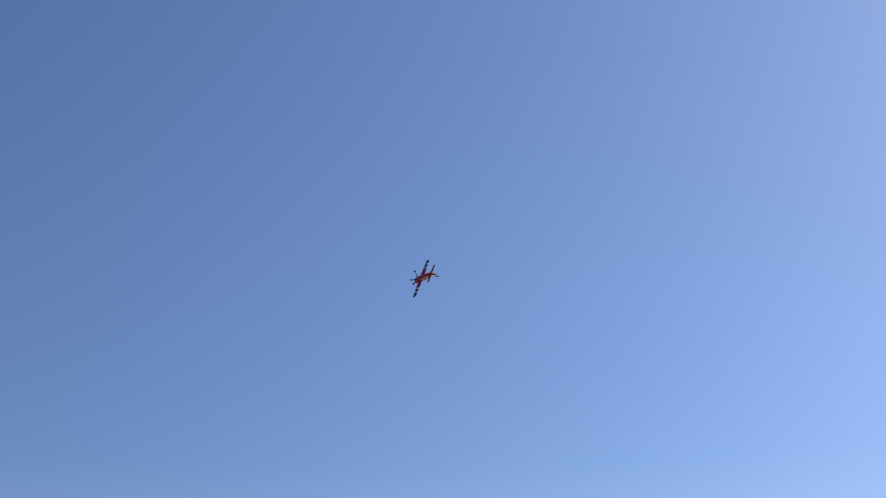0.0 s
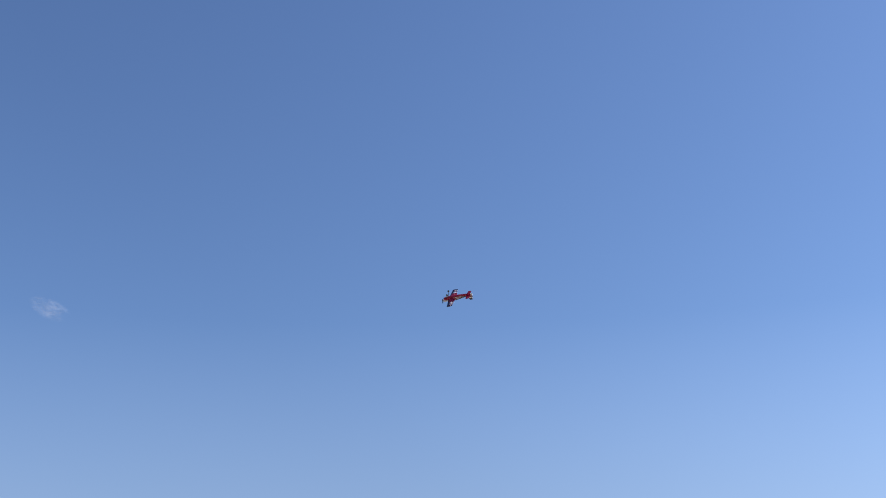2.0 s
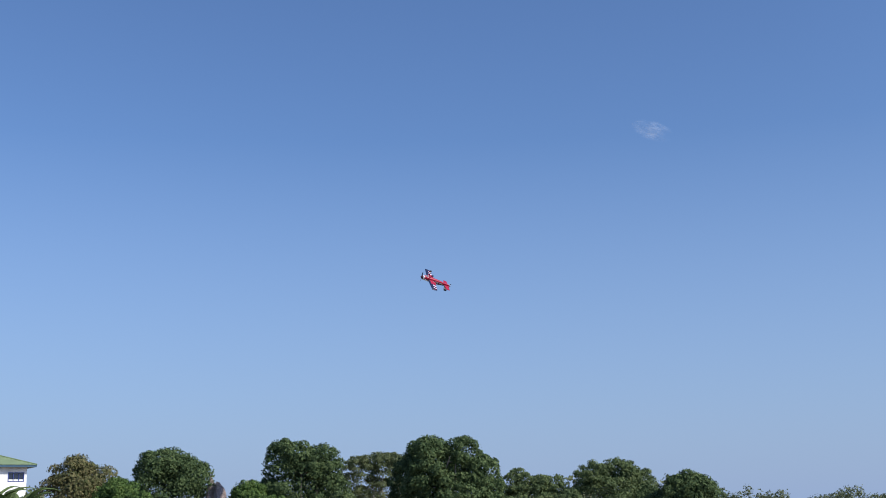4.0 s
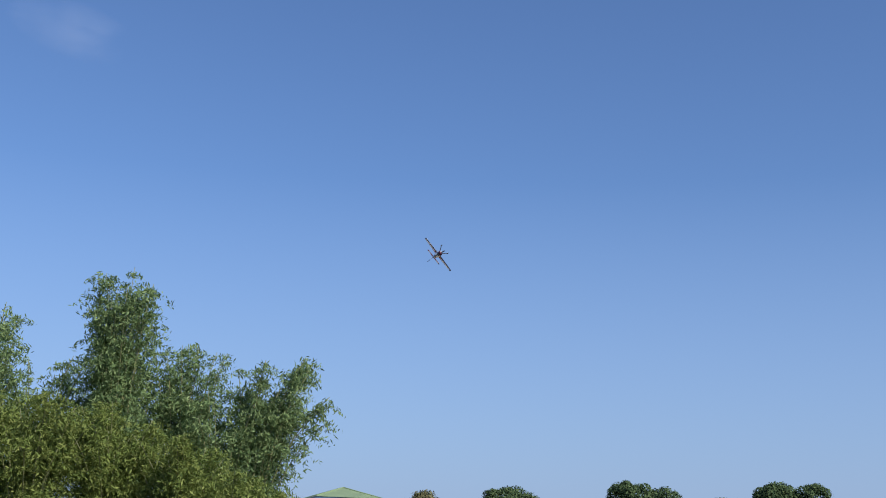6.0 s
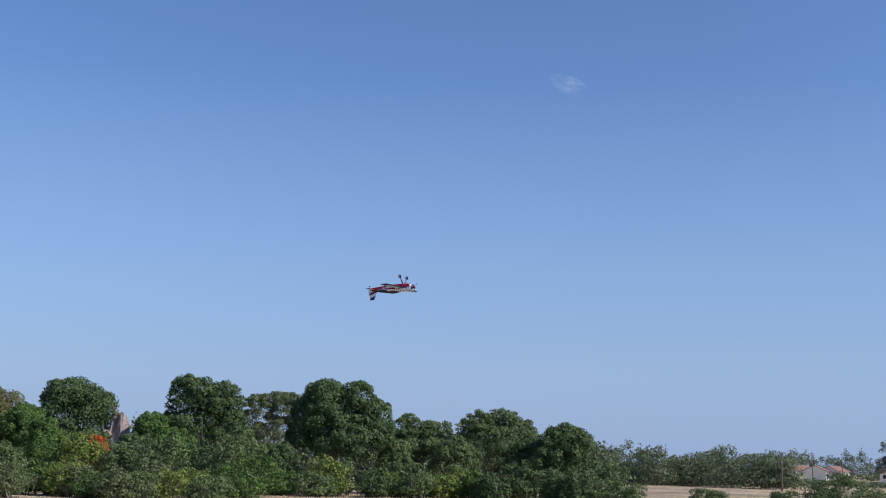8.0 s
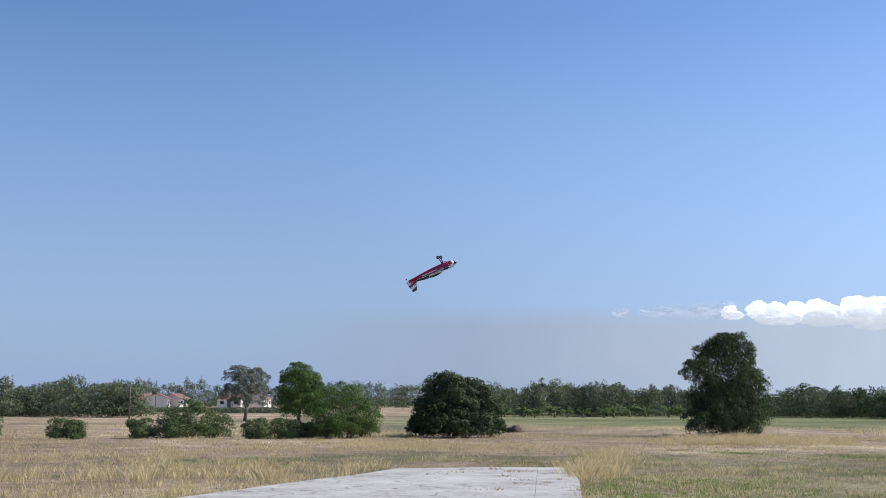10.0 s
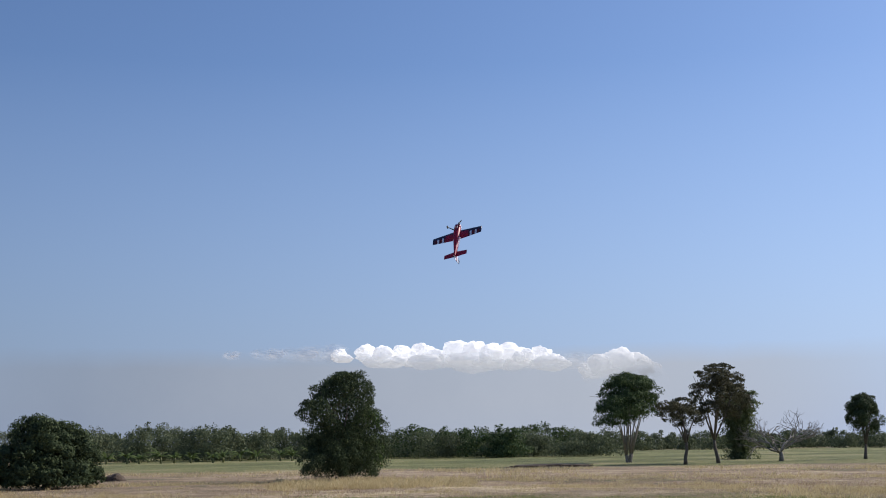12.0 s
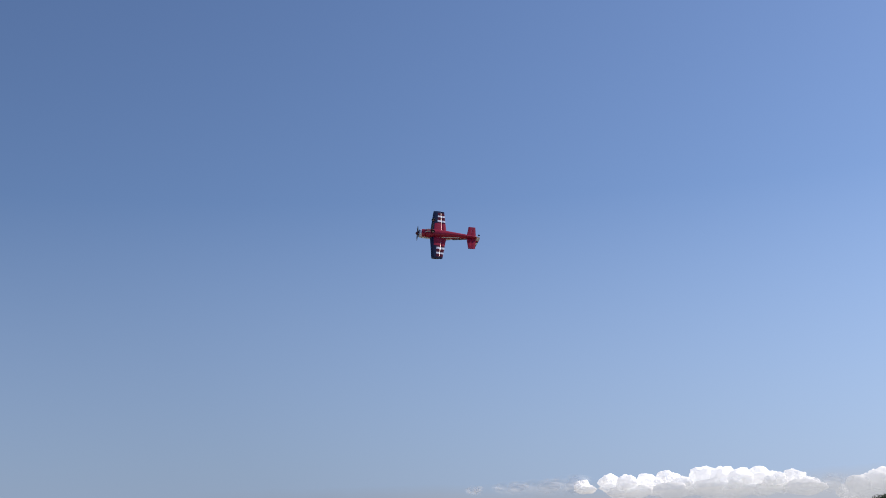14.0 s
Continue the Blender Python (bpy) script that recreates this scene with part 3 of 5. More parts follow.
tree("mango_tree", bearing(-11.7, 66), [(0, 0, 2.2, 1.1, 1.2, 1.4), (0.3, 0, 2.9, 0.9, 0.9, 0.9)], 5000, 0.24, LEAF_GREEN, label="small bright green tree between mango trees", seed=62, grow=(1.12, 1.06))
tree("mango_tree", bearing(-9.5, 68), [(0, 0, 3.0, 1.85, 1.7, 1.7), (-0.3, 0, 4.1, 1.3, 1.3, 1.15), (0.9, 0, 3.7, 1.0, 1.2, 1.1), (-1.2, 0, 2.2, 0.9, 1.0, 1.2)], 11000, 0.25, LEAF_MANGO, label=MANGO, seed=63, grow=(1.12, 1.06), clumps=34)
tree("mango_tree", bearing(-6.2, 67), [(0, 0, 2.0, 1.0, 1.1, 1.3), (0.1, 0, 2.9, 0.8, 0.8, 0.8)], 4600, 0.24, LEAF_GREEN, label="yellow-green young tree in the row", seed=64, grow=(1.12, 1.06))
tree("mango_tree", bearing(-3.9, 68), [(0, 0, 3.3, 1.7, 1.6, 1.6), (-0.5, 0, 4.6, 1.2, 1.2, 1.05), (0.8, 0, 4.2, 1.1, 1.2, 1.1), (1.3, 0, 2.6, 1.1, 1.1, 1.3), (-1.4, 0, 3.0, 0.8, 0.9, 0.9)], 11500, 0.26, LEAF_MANGO, label=MANGO, seed=65, grow=(1.12, 1.06), clumps=30, lump=0.33)
tree("acacia_tree", bearing(-0.7, 72), [(0, 0, 3.8, 1.7, 1.4, 1.3), (0.8, 0, 4.4, 1.2, 1.1, 0.8), (-0.9, 0, 4.2, 0.9, 0.9, 0.8), (0.2, 0, 3.0, 1.5, 1.2, 0.9)], 7600, 0.2, LEAF_PALE, BARK_PALE, fork=1.6, radius=0.13, stems=2, label="airy pale green tree with bare branches showing", seed=66, grow=(1.12, 1.06), clumps=40, lump=0.22, fill=0.05)
tree("mango_tree", bearing(2.1, 65), [(-0.5, 0, 4.2, 1.5, 1.5, 1.7), (-0.7, 0, 5.0, 1.1, 1.1, 0.95), (0.9, 0, 4.9, 1.15, 1.2, 1.0), (1.9, 0, 3.9, 1.05, 1.2, 1.2), (2.3, 0, 2.9, 0.8, 1.0, 1.0), (0.4, -0.6, 2.7, 1.8, 1.4, 1.5), (-1.5, 0, 3.2, 1.0, 1.1, 1.5)], 17000, 0.27, LEAF_MANGO, BARK_PALE, fork=1.5, radius=0.17, label="largest dark mango tree with twin domed crown", seed=67, grow=(1.05, 0.965), clumps=34, lump=0.3)
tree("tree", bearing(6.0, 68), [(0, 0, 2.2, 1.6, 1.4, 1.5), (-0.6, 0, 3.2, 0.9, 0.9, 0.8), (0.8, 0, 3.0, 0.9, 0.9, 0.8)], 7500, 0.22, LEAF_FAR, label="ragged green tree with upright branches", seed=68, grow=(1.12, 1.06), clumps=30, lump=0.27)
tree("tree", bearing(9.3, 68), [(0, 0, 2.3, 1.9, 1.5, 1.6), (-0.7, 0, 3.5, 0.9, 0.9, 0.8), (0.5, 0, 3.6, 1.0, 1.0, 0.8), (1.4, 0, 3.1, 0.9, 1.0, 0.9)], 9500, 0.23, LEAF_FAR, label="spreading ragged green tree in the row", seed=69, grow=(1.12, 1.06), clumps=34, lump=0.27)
tree("mango_tree", bearing(12.9, 66), [(0, 0, 1.9, 1.5, 1.5, 1.7), (-0.3, 0, 2.8, 1.15, 1.2, 0.95), (-1.3, 0, 1.8, 1.0, 1.1, 1.4)], 9500, 0.25, LEAF_MANGO, label="low domed mango tree at the row's end", seed=70, clumps=34, fork=0.5)
for k in range(38):
    az = -17.5 + k * 0.88 + random.uniform(-0.4, 0.4)
    h = random.uniform(1.0, 1.9) + (0.8 if az < -1 else 0.1)
    d = 59.6 + random.uniform(-1.2, 1.6) - (2.5 if az < -1 else 0)
    h = min(h, 1.7) if az < -13 else h
    bush("undergrowth", bearing(az, d), [(0, 0, h * 0.42, 0.95, 0.8, h * 0.58), (random.uniform(-0.7, 0.7), 0.2, h * 0.35, 0.7, 0.7, h * 0.5)], 2600, 0.17, random.choice([LEAF_GREEN, LEAF_FAR, LEAF_FAR, LEAF_MANGO, LEAF_BAMBOO]), "mixed green undergrowth shrub below the trees", 100 + k, clumps=22, lump=0.3, group="undergrowth")
for k in range(17):
    h = random.uniform(0.9, 1.5)
    az = -15.5 + k * 0.8 + random.uniform(-0.3, 0.3)
    bush("undergrowth", bearing(az, 50 + random.uniform(-1.2, 2.5)), [(0, 0, h * 0.42, 0.9, 0.8, h * 0.58), (random.uniform(-0.7, 0.7), 0.2, h * 0.35, 0.7, 0.7, h * 0.5)], 2600, 0.14, random.choice([LEAF_GREEN, LEAF_FAR, LEAF_PALE, LEAF_BAMBOO]), "low leafy shrub at the field's edge", 400 + k, clumps=24, lump=0.3)
bush("flowering_shrub", bearing(-8.5, 59), [(0, 0, 2.0, 0.5, 0.5, 0.5), (0.35, 0, 1.6, 0.4, 0.5, 0.5), (0.1, 0, 0.9, 0.5, 0.5, 0.8)], 2600, 0.11, PETAL, "shrub covered with vivid orange flowers", 140)
for k, (az, d, h, w, lf) in enumerate([(-14.8, 64, 3.0, 1.3, LEAF_GREEN), (-10.6, 63, 3.1, 1.3, LEAF_GREEN), (-8.6, 66, 2.7, 1.2, LEAF_FAR), (-6.6, 63, 2.6, 1.2, LEAF_MANGO), (-5.2, 64, 3.0, 1.3, LEAF_GREEN), (-2.2, 63, 3.0, 1.3, LEAF_FAR), (-0.4, 64, 2.4, 1.2, LEAF_MANGO), (4.9, 66, 2.7, 1.2, LEAF_FAR), (7.6, 66, 3.0, 1.3, LEAF_FAR), (11.0, 67, 3.1, 1.3, LEAF_MANGO)]):
    tree("young_tree", bearing(az, d), [(0, 0, h * 0.5, w, w, h * 0.5), (random.uniform(-0.4, 0.4), 0, h * 0.78, w * 0.65, w * 0.65, h * 0.27)], 4600, 0.22, lf, fork=0.5, radius=0.07, label="young green tree filling the row", seed=80 + k, clumps=28, lump=0.28, group="young trees")
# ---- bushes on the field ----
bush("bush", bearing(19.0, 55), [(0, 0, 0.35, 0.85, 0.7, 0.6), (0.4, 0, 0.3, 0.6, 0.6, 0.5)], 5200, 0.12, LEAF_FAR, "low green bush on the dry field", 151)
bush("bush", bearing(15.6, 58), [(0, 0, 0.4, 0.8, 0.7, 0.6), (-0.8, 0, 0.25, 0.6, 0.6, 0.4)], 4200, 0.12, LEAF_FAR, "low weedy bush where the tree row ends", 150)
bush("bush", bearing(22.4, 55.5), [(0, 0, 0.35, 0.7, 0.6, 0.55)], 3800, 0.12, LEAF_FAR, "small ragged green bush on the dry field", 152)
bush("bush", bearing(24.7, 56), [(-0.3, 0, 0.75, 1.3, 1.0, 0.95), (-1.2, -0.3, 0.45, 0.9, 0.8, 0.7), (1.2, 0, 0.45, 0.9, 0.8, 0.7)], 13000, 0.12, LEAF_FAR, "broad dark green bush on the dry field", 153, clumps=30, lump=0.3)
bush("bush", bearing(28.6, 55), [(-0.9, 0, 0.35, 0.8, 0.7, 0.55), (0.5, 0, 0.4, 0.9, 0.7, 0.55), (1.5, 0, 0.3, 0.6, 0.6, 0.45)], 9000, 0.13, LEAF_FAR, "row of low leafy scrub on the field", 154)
bush("bush", bearing(31.9, 56), [(0, 0, 1.25, 1.5, 1.3, 1.4), (1.1, 0, 0.7, 1.0, 1.0, 0.95), (-1.1, 0, 0.8, 1.0, 1.0, 0.95)], 23000, 0.13, LEAF_GREEN, "tall feathery yellow-green bush on the field", 155, slim=0.3, clumps=34, lump=0.3)
tree("mango_bush", bearing(37.25, 59), [(0, 0, 1.35, 2.15, 2.0, 1.4), (-0.5, 0, 1.95, 1.5, 1.5, 1.15), (0.5, 0, 1.9, 1.5, 1.5, 1.1), (1.5, -0.3, 0.9, 1.05, 1.2, 0.95), (-1.5, -0.3, 0.9, 1.0, 1.2, 0.95), (0, -0.3, 0.45, 2.15, 2.0, 0.55)] + [(2.0 * math.cos(k * 0.7), 1.8 * math.sin(k * 0.7), 0.42, 0.62, 0.62, 0.5) for k in range(9)], 23000, 0.23, LEAF_DARK, fork=0.4, radius=0.16, label="big dark domed mango bush down to the ground", category="bush", seed=156, clumps=40, lump=0.26)
# LEAF_GREEN on the right side paints in where the sun falls
tree("vine_tree", bearing(50.0, 62), [(0.2, 0, 2.9, 1.5, 1.4, 1.9), (0.1, 0, 4.2, 1.25, 1.2, 1.0), (-1.5, 0, 3.2, 0.75, 0.8, 0.7), (0.4, 0, 1.2, 1.6, 1.4, 1.4), (1.3, 0, 2.0, 0.95, 1.1, 1.4), (-0.6, 0, 1.4, 1.0, 1.1, 1.5), (0, 0, 4.75, 0.6, 0.6, 0.45), (-1.1, 0, 0.7, 0.9, 1.0, 0.9), (0.8, 0, 0.6, 1.1, 1.1, 0.8)], 23000, 0.19, LEAF_DARK, label="dark tree wrapped in hanging vines to the ground", grow=(1.25, 1.0), seed=157, clumps=34, lump=0.3, slim=0.4, droop=1.0, extra=([(1.7, -0.3, 1.2, 0.7, 0.8, 1.1), (1.2, -0.6, 2.6, 0.7, 0.7, 0.9)], 2600, LEAF_GREEN))

# ---- trees across the green strip ----
tree("tree", bearing(62.9, 105), [(0.2, 0, 5.4, 1.9, 1.8, 1.6), (-0.9, 0, 4.3, 1.7, 1.6, 1.5), (1.5, 0, 4.6, 1.2, 1.3, 1.4), (-2.2, 0, 3.5, 1.1, 1.1, 1.1), (0.3, 0, 6.3, 1.4, 1.4, 0.95)], 12000, 0.28, LEAF_MANGO, BARK_PALE, fork=0.7, radius=0.12, stems=5, label="round-crowned green tree on several pale stems", grow=(1.38, 1.0), seed=161, clumps=34, lump=0.3)
tree("tree", bearing(65.35, 95), [(-0.4, 0, 3.5, 1.2, 1.1, 0.9), (0.7, 0, 3.2, 1.1, 1.0, 1.0), (-1.5, 0, 4.1, 0.7, 0.7, 0.5), (0.1, 0, 4.4, 0.8, 0.8, 0.5)], 3600, 0.24, LEAF_BROWN, fork=1.6, radius=0.13, label="sparse tree with reddish brown leaves", grow=(1.5, 1.0), seed=162, clumps=34, lump=0.24, fill=0.05)
tree("tree", bearing(66.8, 98), [(0.3, 0, 5.0, 1.6, 1.4, 1.3), (1.3, 0, 5.9, 1.1, 1.1, 0.9), (2.3, 0, 4.6, 1.0, 1.0, 1.2), (-0.3, 0, 6.3, 1.0, 1.0, 0.7), (0.5, 0, 7.0, 0.8, 0.8, 0.4), (-0.4, 0, 3.9, 0.9, 0.9, 0.7), (1.6, 0, 3.6, 0.8, 0.8, 0.7)], 8800, 0.25, LEAF_BROWN, fork=1.8, radius=0.14, label="taller open tree with dark reddish leaves", grow=(1.5, 1.02), seed=163, clumps=36, lump=0.24, fill=0.08)
bamboo(bearing(67.75, 118), 30, 6.4, 1.7, LEAF_PALE, 164, "pale bamboo clump beyond the reddish trees", start=0.02, spray=44, per=14, size=0.34)


def bare_tree(at, seed, label, spread=3.9):
    rng = np.random.default_rng(seed)
    e = empty("bare_tree", at)
    bt, bl = bmesh.new(), bmesh.new()
    tube(bt, [Vector((0, 0, -0.1)), Vector((0.05, 0, 0.4)), Vector((-0.05, 0.05, 0.8))], [0.22, 0.17, 0.13], 9)

    def grow(p, d, ln, r, depth):
        q = p + d * ln
        mid = p.lerp(q, 0.5) + Vector((rng.normal(), rng.normal(), rng.normal())) * ln * 0.1
        tube(bl, [p, mid, q], [r, r * 0.8, r * 0.62], 5)
        if depth:
            for k in range(3 if depth > 2 else 2):
                nd = (d + Vector((rng.normal(), rng.normal(), rng.normal() * 0.6 + 0.12)) * 0.62).normalized()
                grow(q, nd, ln * rng.uniform(0.6, 0.85), r * 0.62, depth - 1)

    for k in range(6):
        a = k * 1.05 + rng.uniform(-0.3, 0.3)
        grow(Vector((-0.05, 0.05, 0.7)), Vector((math.cos(a), math.sin(a), rng.uniform(0.3, 0.9))).normalized(), spread * 0.36, 0.1, 4)
    part("trunk", bt, BARK_PALE, e, smooth=True)
    tagged(part("branch", bl, BARK_PALE, e), kind="stuff")
    return tagged(e, label, "tree")


bare_tree(bearing(69.5, 104), 171, "low leafless tree with twisting grey branches")
tree("tree", bearing(73.0, 110), [(0, 0, 3.2, 1.6, 1.5, 1.6), (0.3, 0, 4.4, 1.1, 1.1, 0.9)], 6000, 0.27, LEAF_DARK, label="dark rounded tree at the strip's side", seed=172)
tree("tree", bearing(27.4, 108), [(0, 0, 2.9, 1.8, 1.6, 1.5), (-0.6, 0, 3.8, 1.2, 1.1, 0.9), (0.8, 0, 3.6, 1.2, 1.1, 0.9), (0.2, 0, 1.8, 1.7, 1.5, 1.0), (-1.2, 0, 2.2, 1.0, 1.0, 0.9)], 7500, 0.22, LEAF_GREY, BARK, fork=1.2, radius=0.16, label="thin grey dusty-leaved tree", grow=(1.2, 1.03), seed=173, clumps=44, lump=0.2, fill=0.05)
tree("tree", bearing(29.9, 104), [(0, 0, 2.6, 2.1, 1.9, 1.7), (-0.3, 0, 3.8, 1.5, 1.4, 1.1), (1.1, 0, 2.9, 1.2, 1.3, 1.3), (0, 0, 1.2, 1.9, 1.8, 1.2)], 11000, 0.25, LEAF_GREEN, label="full bright green round tree", seed=174, clumps=34)

# ---- far woods ----
def woods(az0, az1, d, h0, h1, step, seed, leaf, label, leaves=1500, size=0.42):
    rng = np.random.default_rng(seed)
    P, N = [], []
    az = az0
    while az < az1:
        dd = d * rng.uniform(0.95, 1.12)
        h = rng.uniform(h0, h1)
        c = bearing(az, dd)
        w = rng.uniform(1.5, 3.0)
        bl = [(c.x, c.y, h * 0.5, w, w, h * 0.5), (c.x + rng.normal() * 0.8, c.y + rng.normal() * 0.8, h * 0.78, w * 0.6, w * 0.6, h * 0.24), (c.x, c.y, h * 0.2, w * 1.35, w * 1.35, h * 0.28)]
        bl.append((c.x + rng.normal() * 1.2, c.y + rng.normal() * 1.2, h * rng.uniform(0.8, 1.05), w * 0.3, w * 0.3, h * 0.2))
        p, n = crown_points(rng, bl, leaves, 24, 0.34, 0.55)
        P.append(p)
        N.append(n)
        az += step * rng.uniform(0.6, 1.4)
    p, n = np.concatenate(P), np.concatenate(N)
    keep = p[:, 2] > 0.0
    v, q = leaf_quads(rng, p[keep], n[keep], size * 0.86, 0.6, 0.3)
    return tagged(new("far_woods", fast_mesh("far_woods", v, q, leaf)), label, "woods", kind="stuff")


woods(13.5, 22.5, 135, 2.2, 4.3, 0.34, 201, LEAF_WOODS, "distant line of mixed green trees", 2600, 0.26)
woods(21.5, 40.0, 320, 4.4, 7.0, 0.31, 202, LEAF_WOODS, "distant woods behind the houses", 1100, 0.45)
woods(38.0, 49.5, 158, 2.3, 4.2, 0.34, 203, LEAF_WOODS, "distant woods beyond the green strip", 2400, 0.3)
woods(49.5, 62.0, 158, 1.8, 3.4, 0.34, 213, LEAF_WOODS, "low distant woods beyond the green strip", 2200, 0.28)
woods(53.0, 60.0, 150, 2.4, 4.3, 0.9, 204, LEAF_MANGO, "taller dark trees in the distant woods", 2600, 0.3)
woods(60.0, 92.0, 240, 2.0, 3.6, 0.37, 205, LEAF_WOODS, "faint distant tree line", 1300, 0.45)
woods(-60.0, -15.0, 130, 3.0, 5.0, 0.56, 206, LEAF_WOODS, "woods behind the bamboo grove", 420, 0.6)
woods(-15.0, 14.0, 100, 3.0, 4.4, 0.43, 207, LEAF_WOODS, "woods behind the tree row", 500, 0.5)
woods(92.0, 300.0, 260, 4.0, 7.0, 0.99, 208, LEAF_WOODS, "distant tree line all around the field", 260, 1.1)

woods(21.0, 29.5, 186, 0.3, 0.8, 0.3, 209, LEAF_WOODS, "low scrub before the distant houses", 700, 0.4)

# ---- the two-storey house ----
WALL = paint("white_plaster", (0.78, 0.78, 0.76), 0.85, 0.06, 2.0)
GREY_WALL = mottled("bare_render", (0.24, 0.23, 0.22), (0.36, 0.35, 0.33), 1.5, 0.9)
ROOF = paint("green_roof_sheet", (0.20, 0.26, 0.13), 0.45, 0.15, 1.2)
FASCIA = paint("blue_fascia", (0.045, 0.10, 0.16), 0.4)
FRAME = paint("blue_frame", (0.03, 0.05, 0.22), 0.4)
PANE = glassy("dark_glass", (0.01, 0.014, 0.03))
SHADE = paint("room_shade", (0.05, 0.05, 0.055), 0.9)


def house():
    e = empty("house", bearing(-16.95, 100), radians(16.75 + 12))
    w, dp, z0, z1 = 1.98, 2.4, 4.05, 6.12
    bm = bmesh.new()
    # front wall with openings for the window and the vent
    xs = [-w, -1.55, -1.25, 0.68, 1.80, w]
    zs = [z0, 5.1, 5.27, 5.35, 5.57, 5.77, z1]
    hole = {(3, 2), (3, 3), (3, 4), (1, 4)}
    for i in range(5):
        for j in range(6):
            if (i, j) in hole:
                continue
            box(bm, xs[i], -dp, zs[j], xs[i + 1], -dp + 0.18, zs[j + 1])
    part("front_wall", bm, WALL, e, "white plastered upper front wall")
    for x0, x1, y0, y1, nm in [(-w, -w + 0.18, -dp + 0.18, dp, "side_wall"), (w - 0.18, w, -dp + 0.18, dp, "side_wall"), (-w + 0.18, w - 0.18, dp - 0.18, dp, "back_wall")]:
        part(nm, box(bmesh.new(), x0, y0, z0, x1, y1, z1), WALL, e)
    part("upper_floor", box(bmesh.new(), -w - 0.1, -dp - 0.1, z0 - 0.18, w + 0.1, dp + 0.1, z0 - 0.003), GREY_WALL, e, "grey concrete floor slab")
    part("ground_storey", box(bmesh.new(), -w + 0.5, -dp + 0.9, 0, w - 0.3, dp - 0.1, z0 - 0.183, 0.02), GREY_WALL, e, "unpainted recessed ground storey")
    for x in (-w + 0.12, 0, w - 0.12):
        part("post", box(bmesh.new(), x - 0.11, -dp + 0.02, 0, x + 0.11, -dp + 0.24, z0 - 0.183, 0.015), GREY_WALL, e)
    ground_window = part("window", box(bmesh.new(), -0.9, -dp + 0.84, 2.4, -0.2, -dp + 0.896, 3.4), FRAME, e)
    part("pane", box(bmesh.new(), -0.84, -dp + 0.82, 2.46, -0.26, -dp + 0.838, 3.34), PANE, ground_window)
    bm = bmesh.new()
    for x0, x1, za, zb in [(0.68, 1.80, 5.1, 5.15), (0.68, 1.80, 5.72, 5.77), (0.68, 0.73, 5.15, 5.72), (1.75, 1.80, 5.15, 5.72), (1.03, 1.07, 5.15, 5.72), (1.41, 1.45, 5.15, 5.72)]:
        box(bm, x0, -dp - 0.02, za, x1, -dp + 0.1, zb)
    window = part("window", bm, FRAME, e, "blue framed three-light window")
    for x0, x1 in [(0.73, 1.03), (1.07, 1.41), (1.45, 1.75)]:
        part("pane", box(bmesh.new(), x0, -dp + 0.04, 5.15, x1, -dp + 0.05, 5.72), PANE, window)
    # dark solid block put in for the unlit inside of the house
    part("shade_block", box(bmesh.new(), -w + 0.2, -dp + 0.5, z0 + 0.01, w - 0.2, dp - 0.2, z1 - 0.01), SHADE, e)
    vent = part("vent", box(bmesh.new(), -1.55, -dp + 0.06, 5.57, -1.25, -dp + 0.09, 5.77), PANE, e)
    # hipped roof with overhang
    o = 0.55
    part("fascia", box(bmesh.new(), -w - o, -dp - o, z1 + 0.003, w + o, dp + o, z1 + 0.16, 0.01), FASCIA, e, "dark blue fascia board under the eaves")
    bm = bmesh.new()
    lo = [bm.verts.new((sx * (w + o + 0.06), sy * (dp + o + 0.06), z1 + 0.163)) for sx, sy in ((-1, -1), (1, -1), (1, 1), (-1, 1))]
    r0, r1 = bm.verts.new((0, -0.5, z1 + 1.0)), bm.verts.new((0, 0.5, z1 + 1.0))
    for f in [(lo[0], lo[1], r0), (lo[1], lo[2], r1, r0), (lo[2], lo[3], r1), (lo[3], lo[0], r0, r1), (lo[3], lo[2], lo[1], lo[0])]:
        bm.faces.new(f)
    roof = part("roof", bm, ROOF, e, "green hipped sheet-metal roof")
    bm = bmesh.new()
    a = Vector((0, -0.5, z1 + 1.02))
    for s in (-1, 1):
        tube(bm, [Vector((s * (w + o), -dp - o, z1 + 0.19)), a], [0.05, 0.05], 6)
        tube(bm, [Vector((s * (w + o), dp + o, z1 + 0.19)), Vector((0, 0.5, z1 + 1.02))], [0.05, 0.05], 6)
    part("ridge_cap", bm, ROOF, roof)
    return tagged(e, "white two-storey house with green hipped roof", "house")


house()


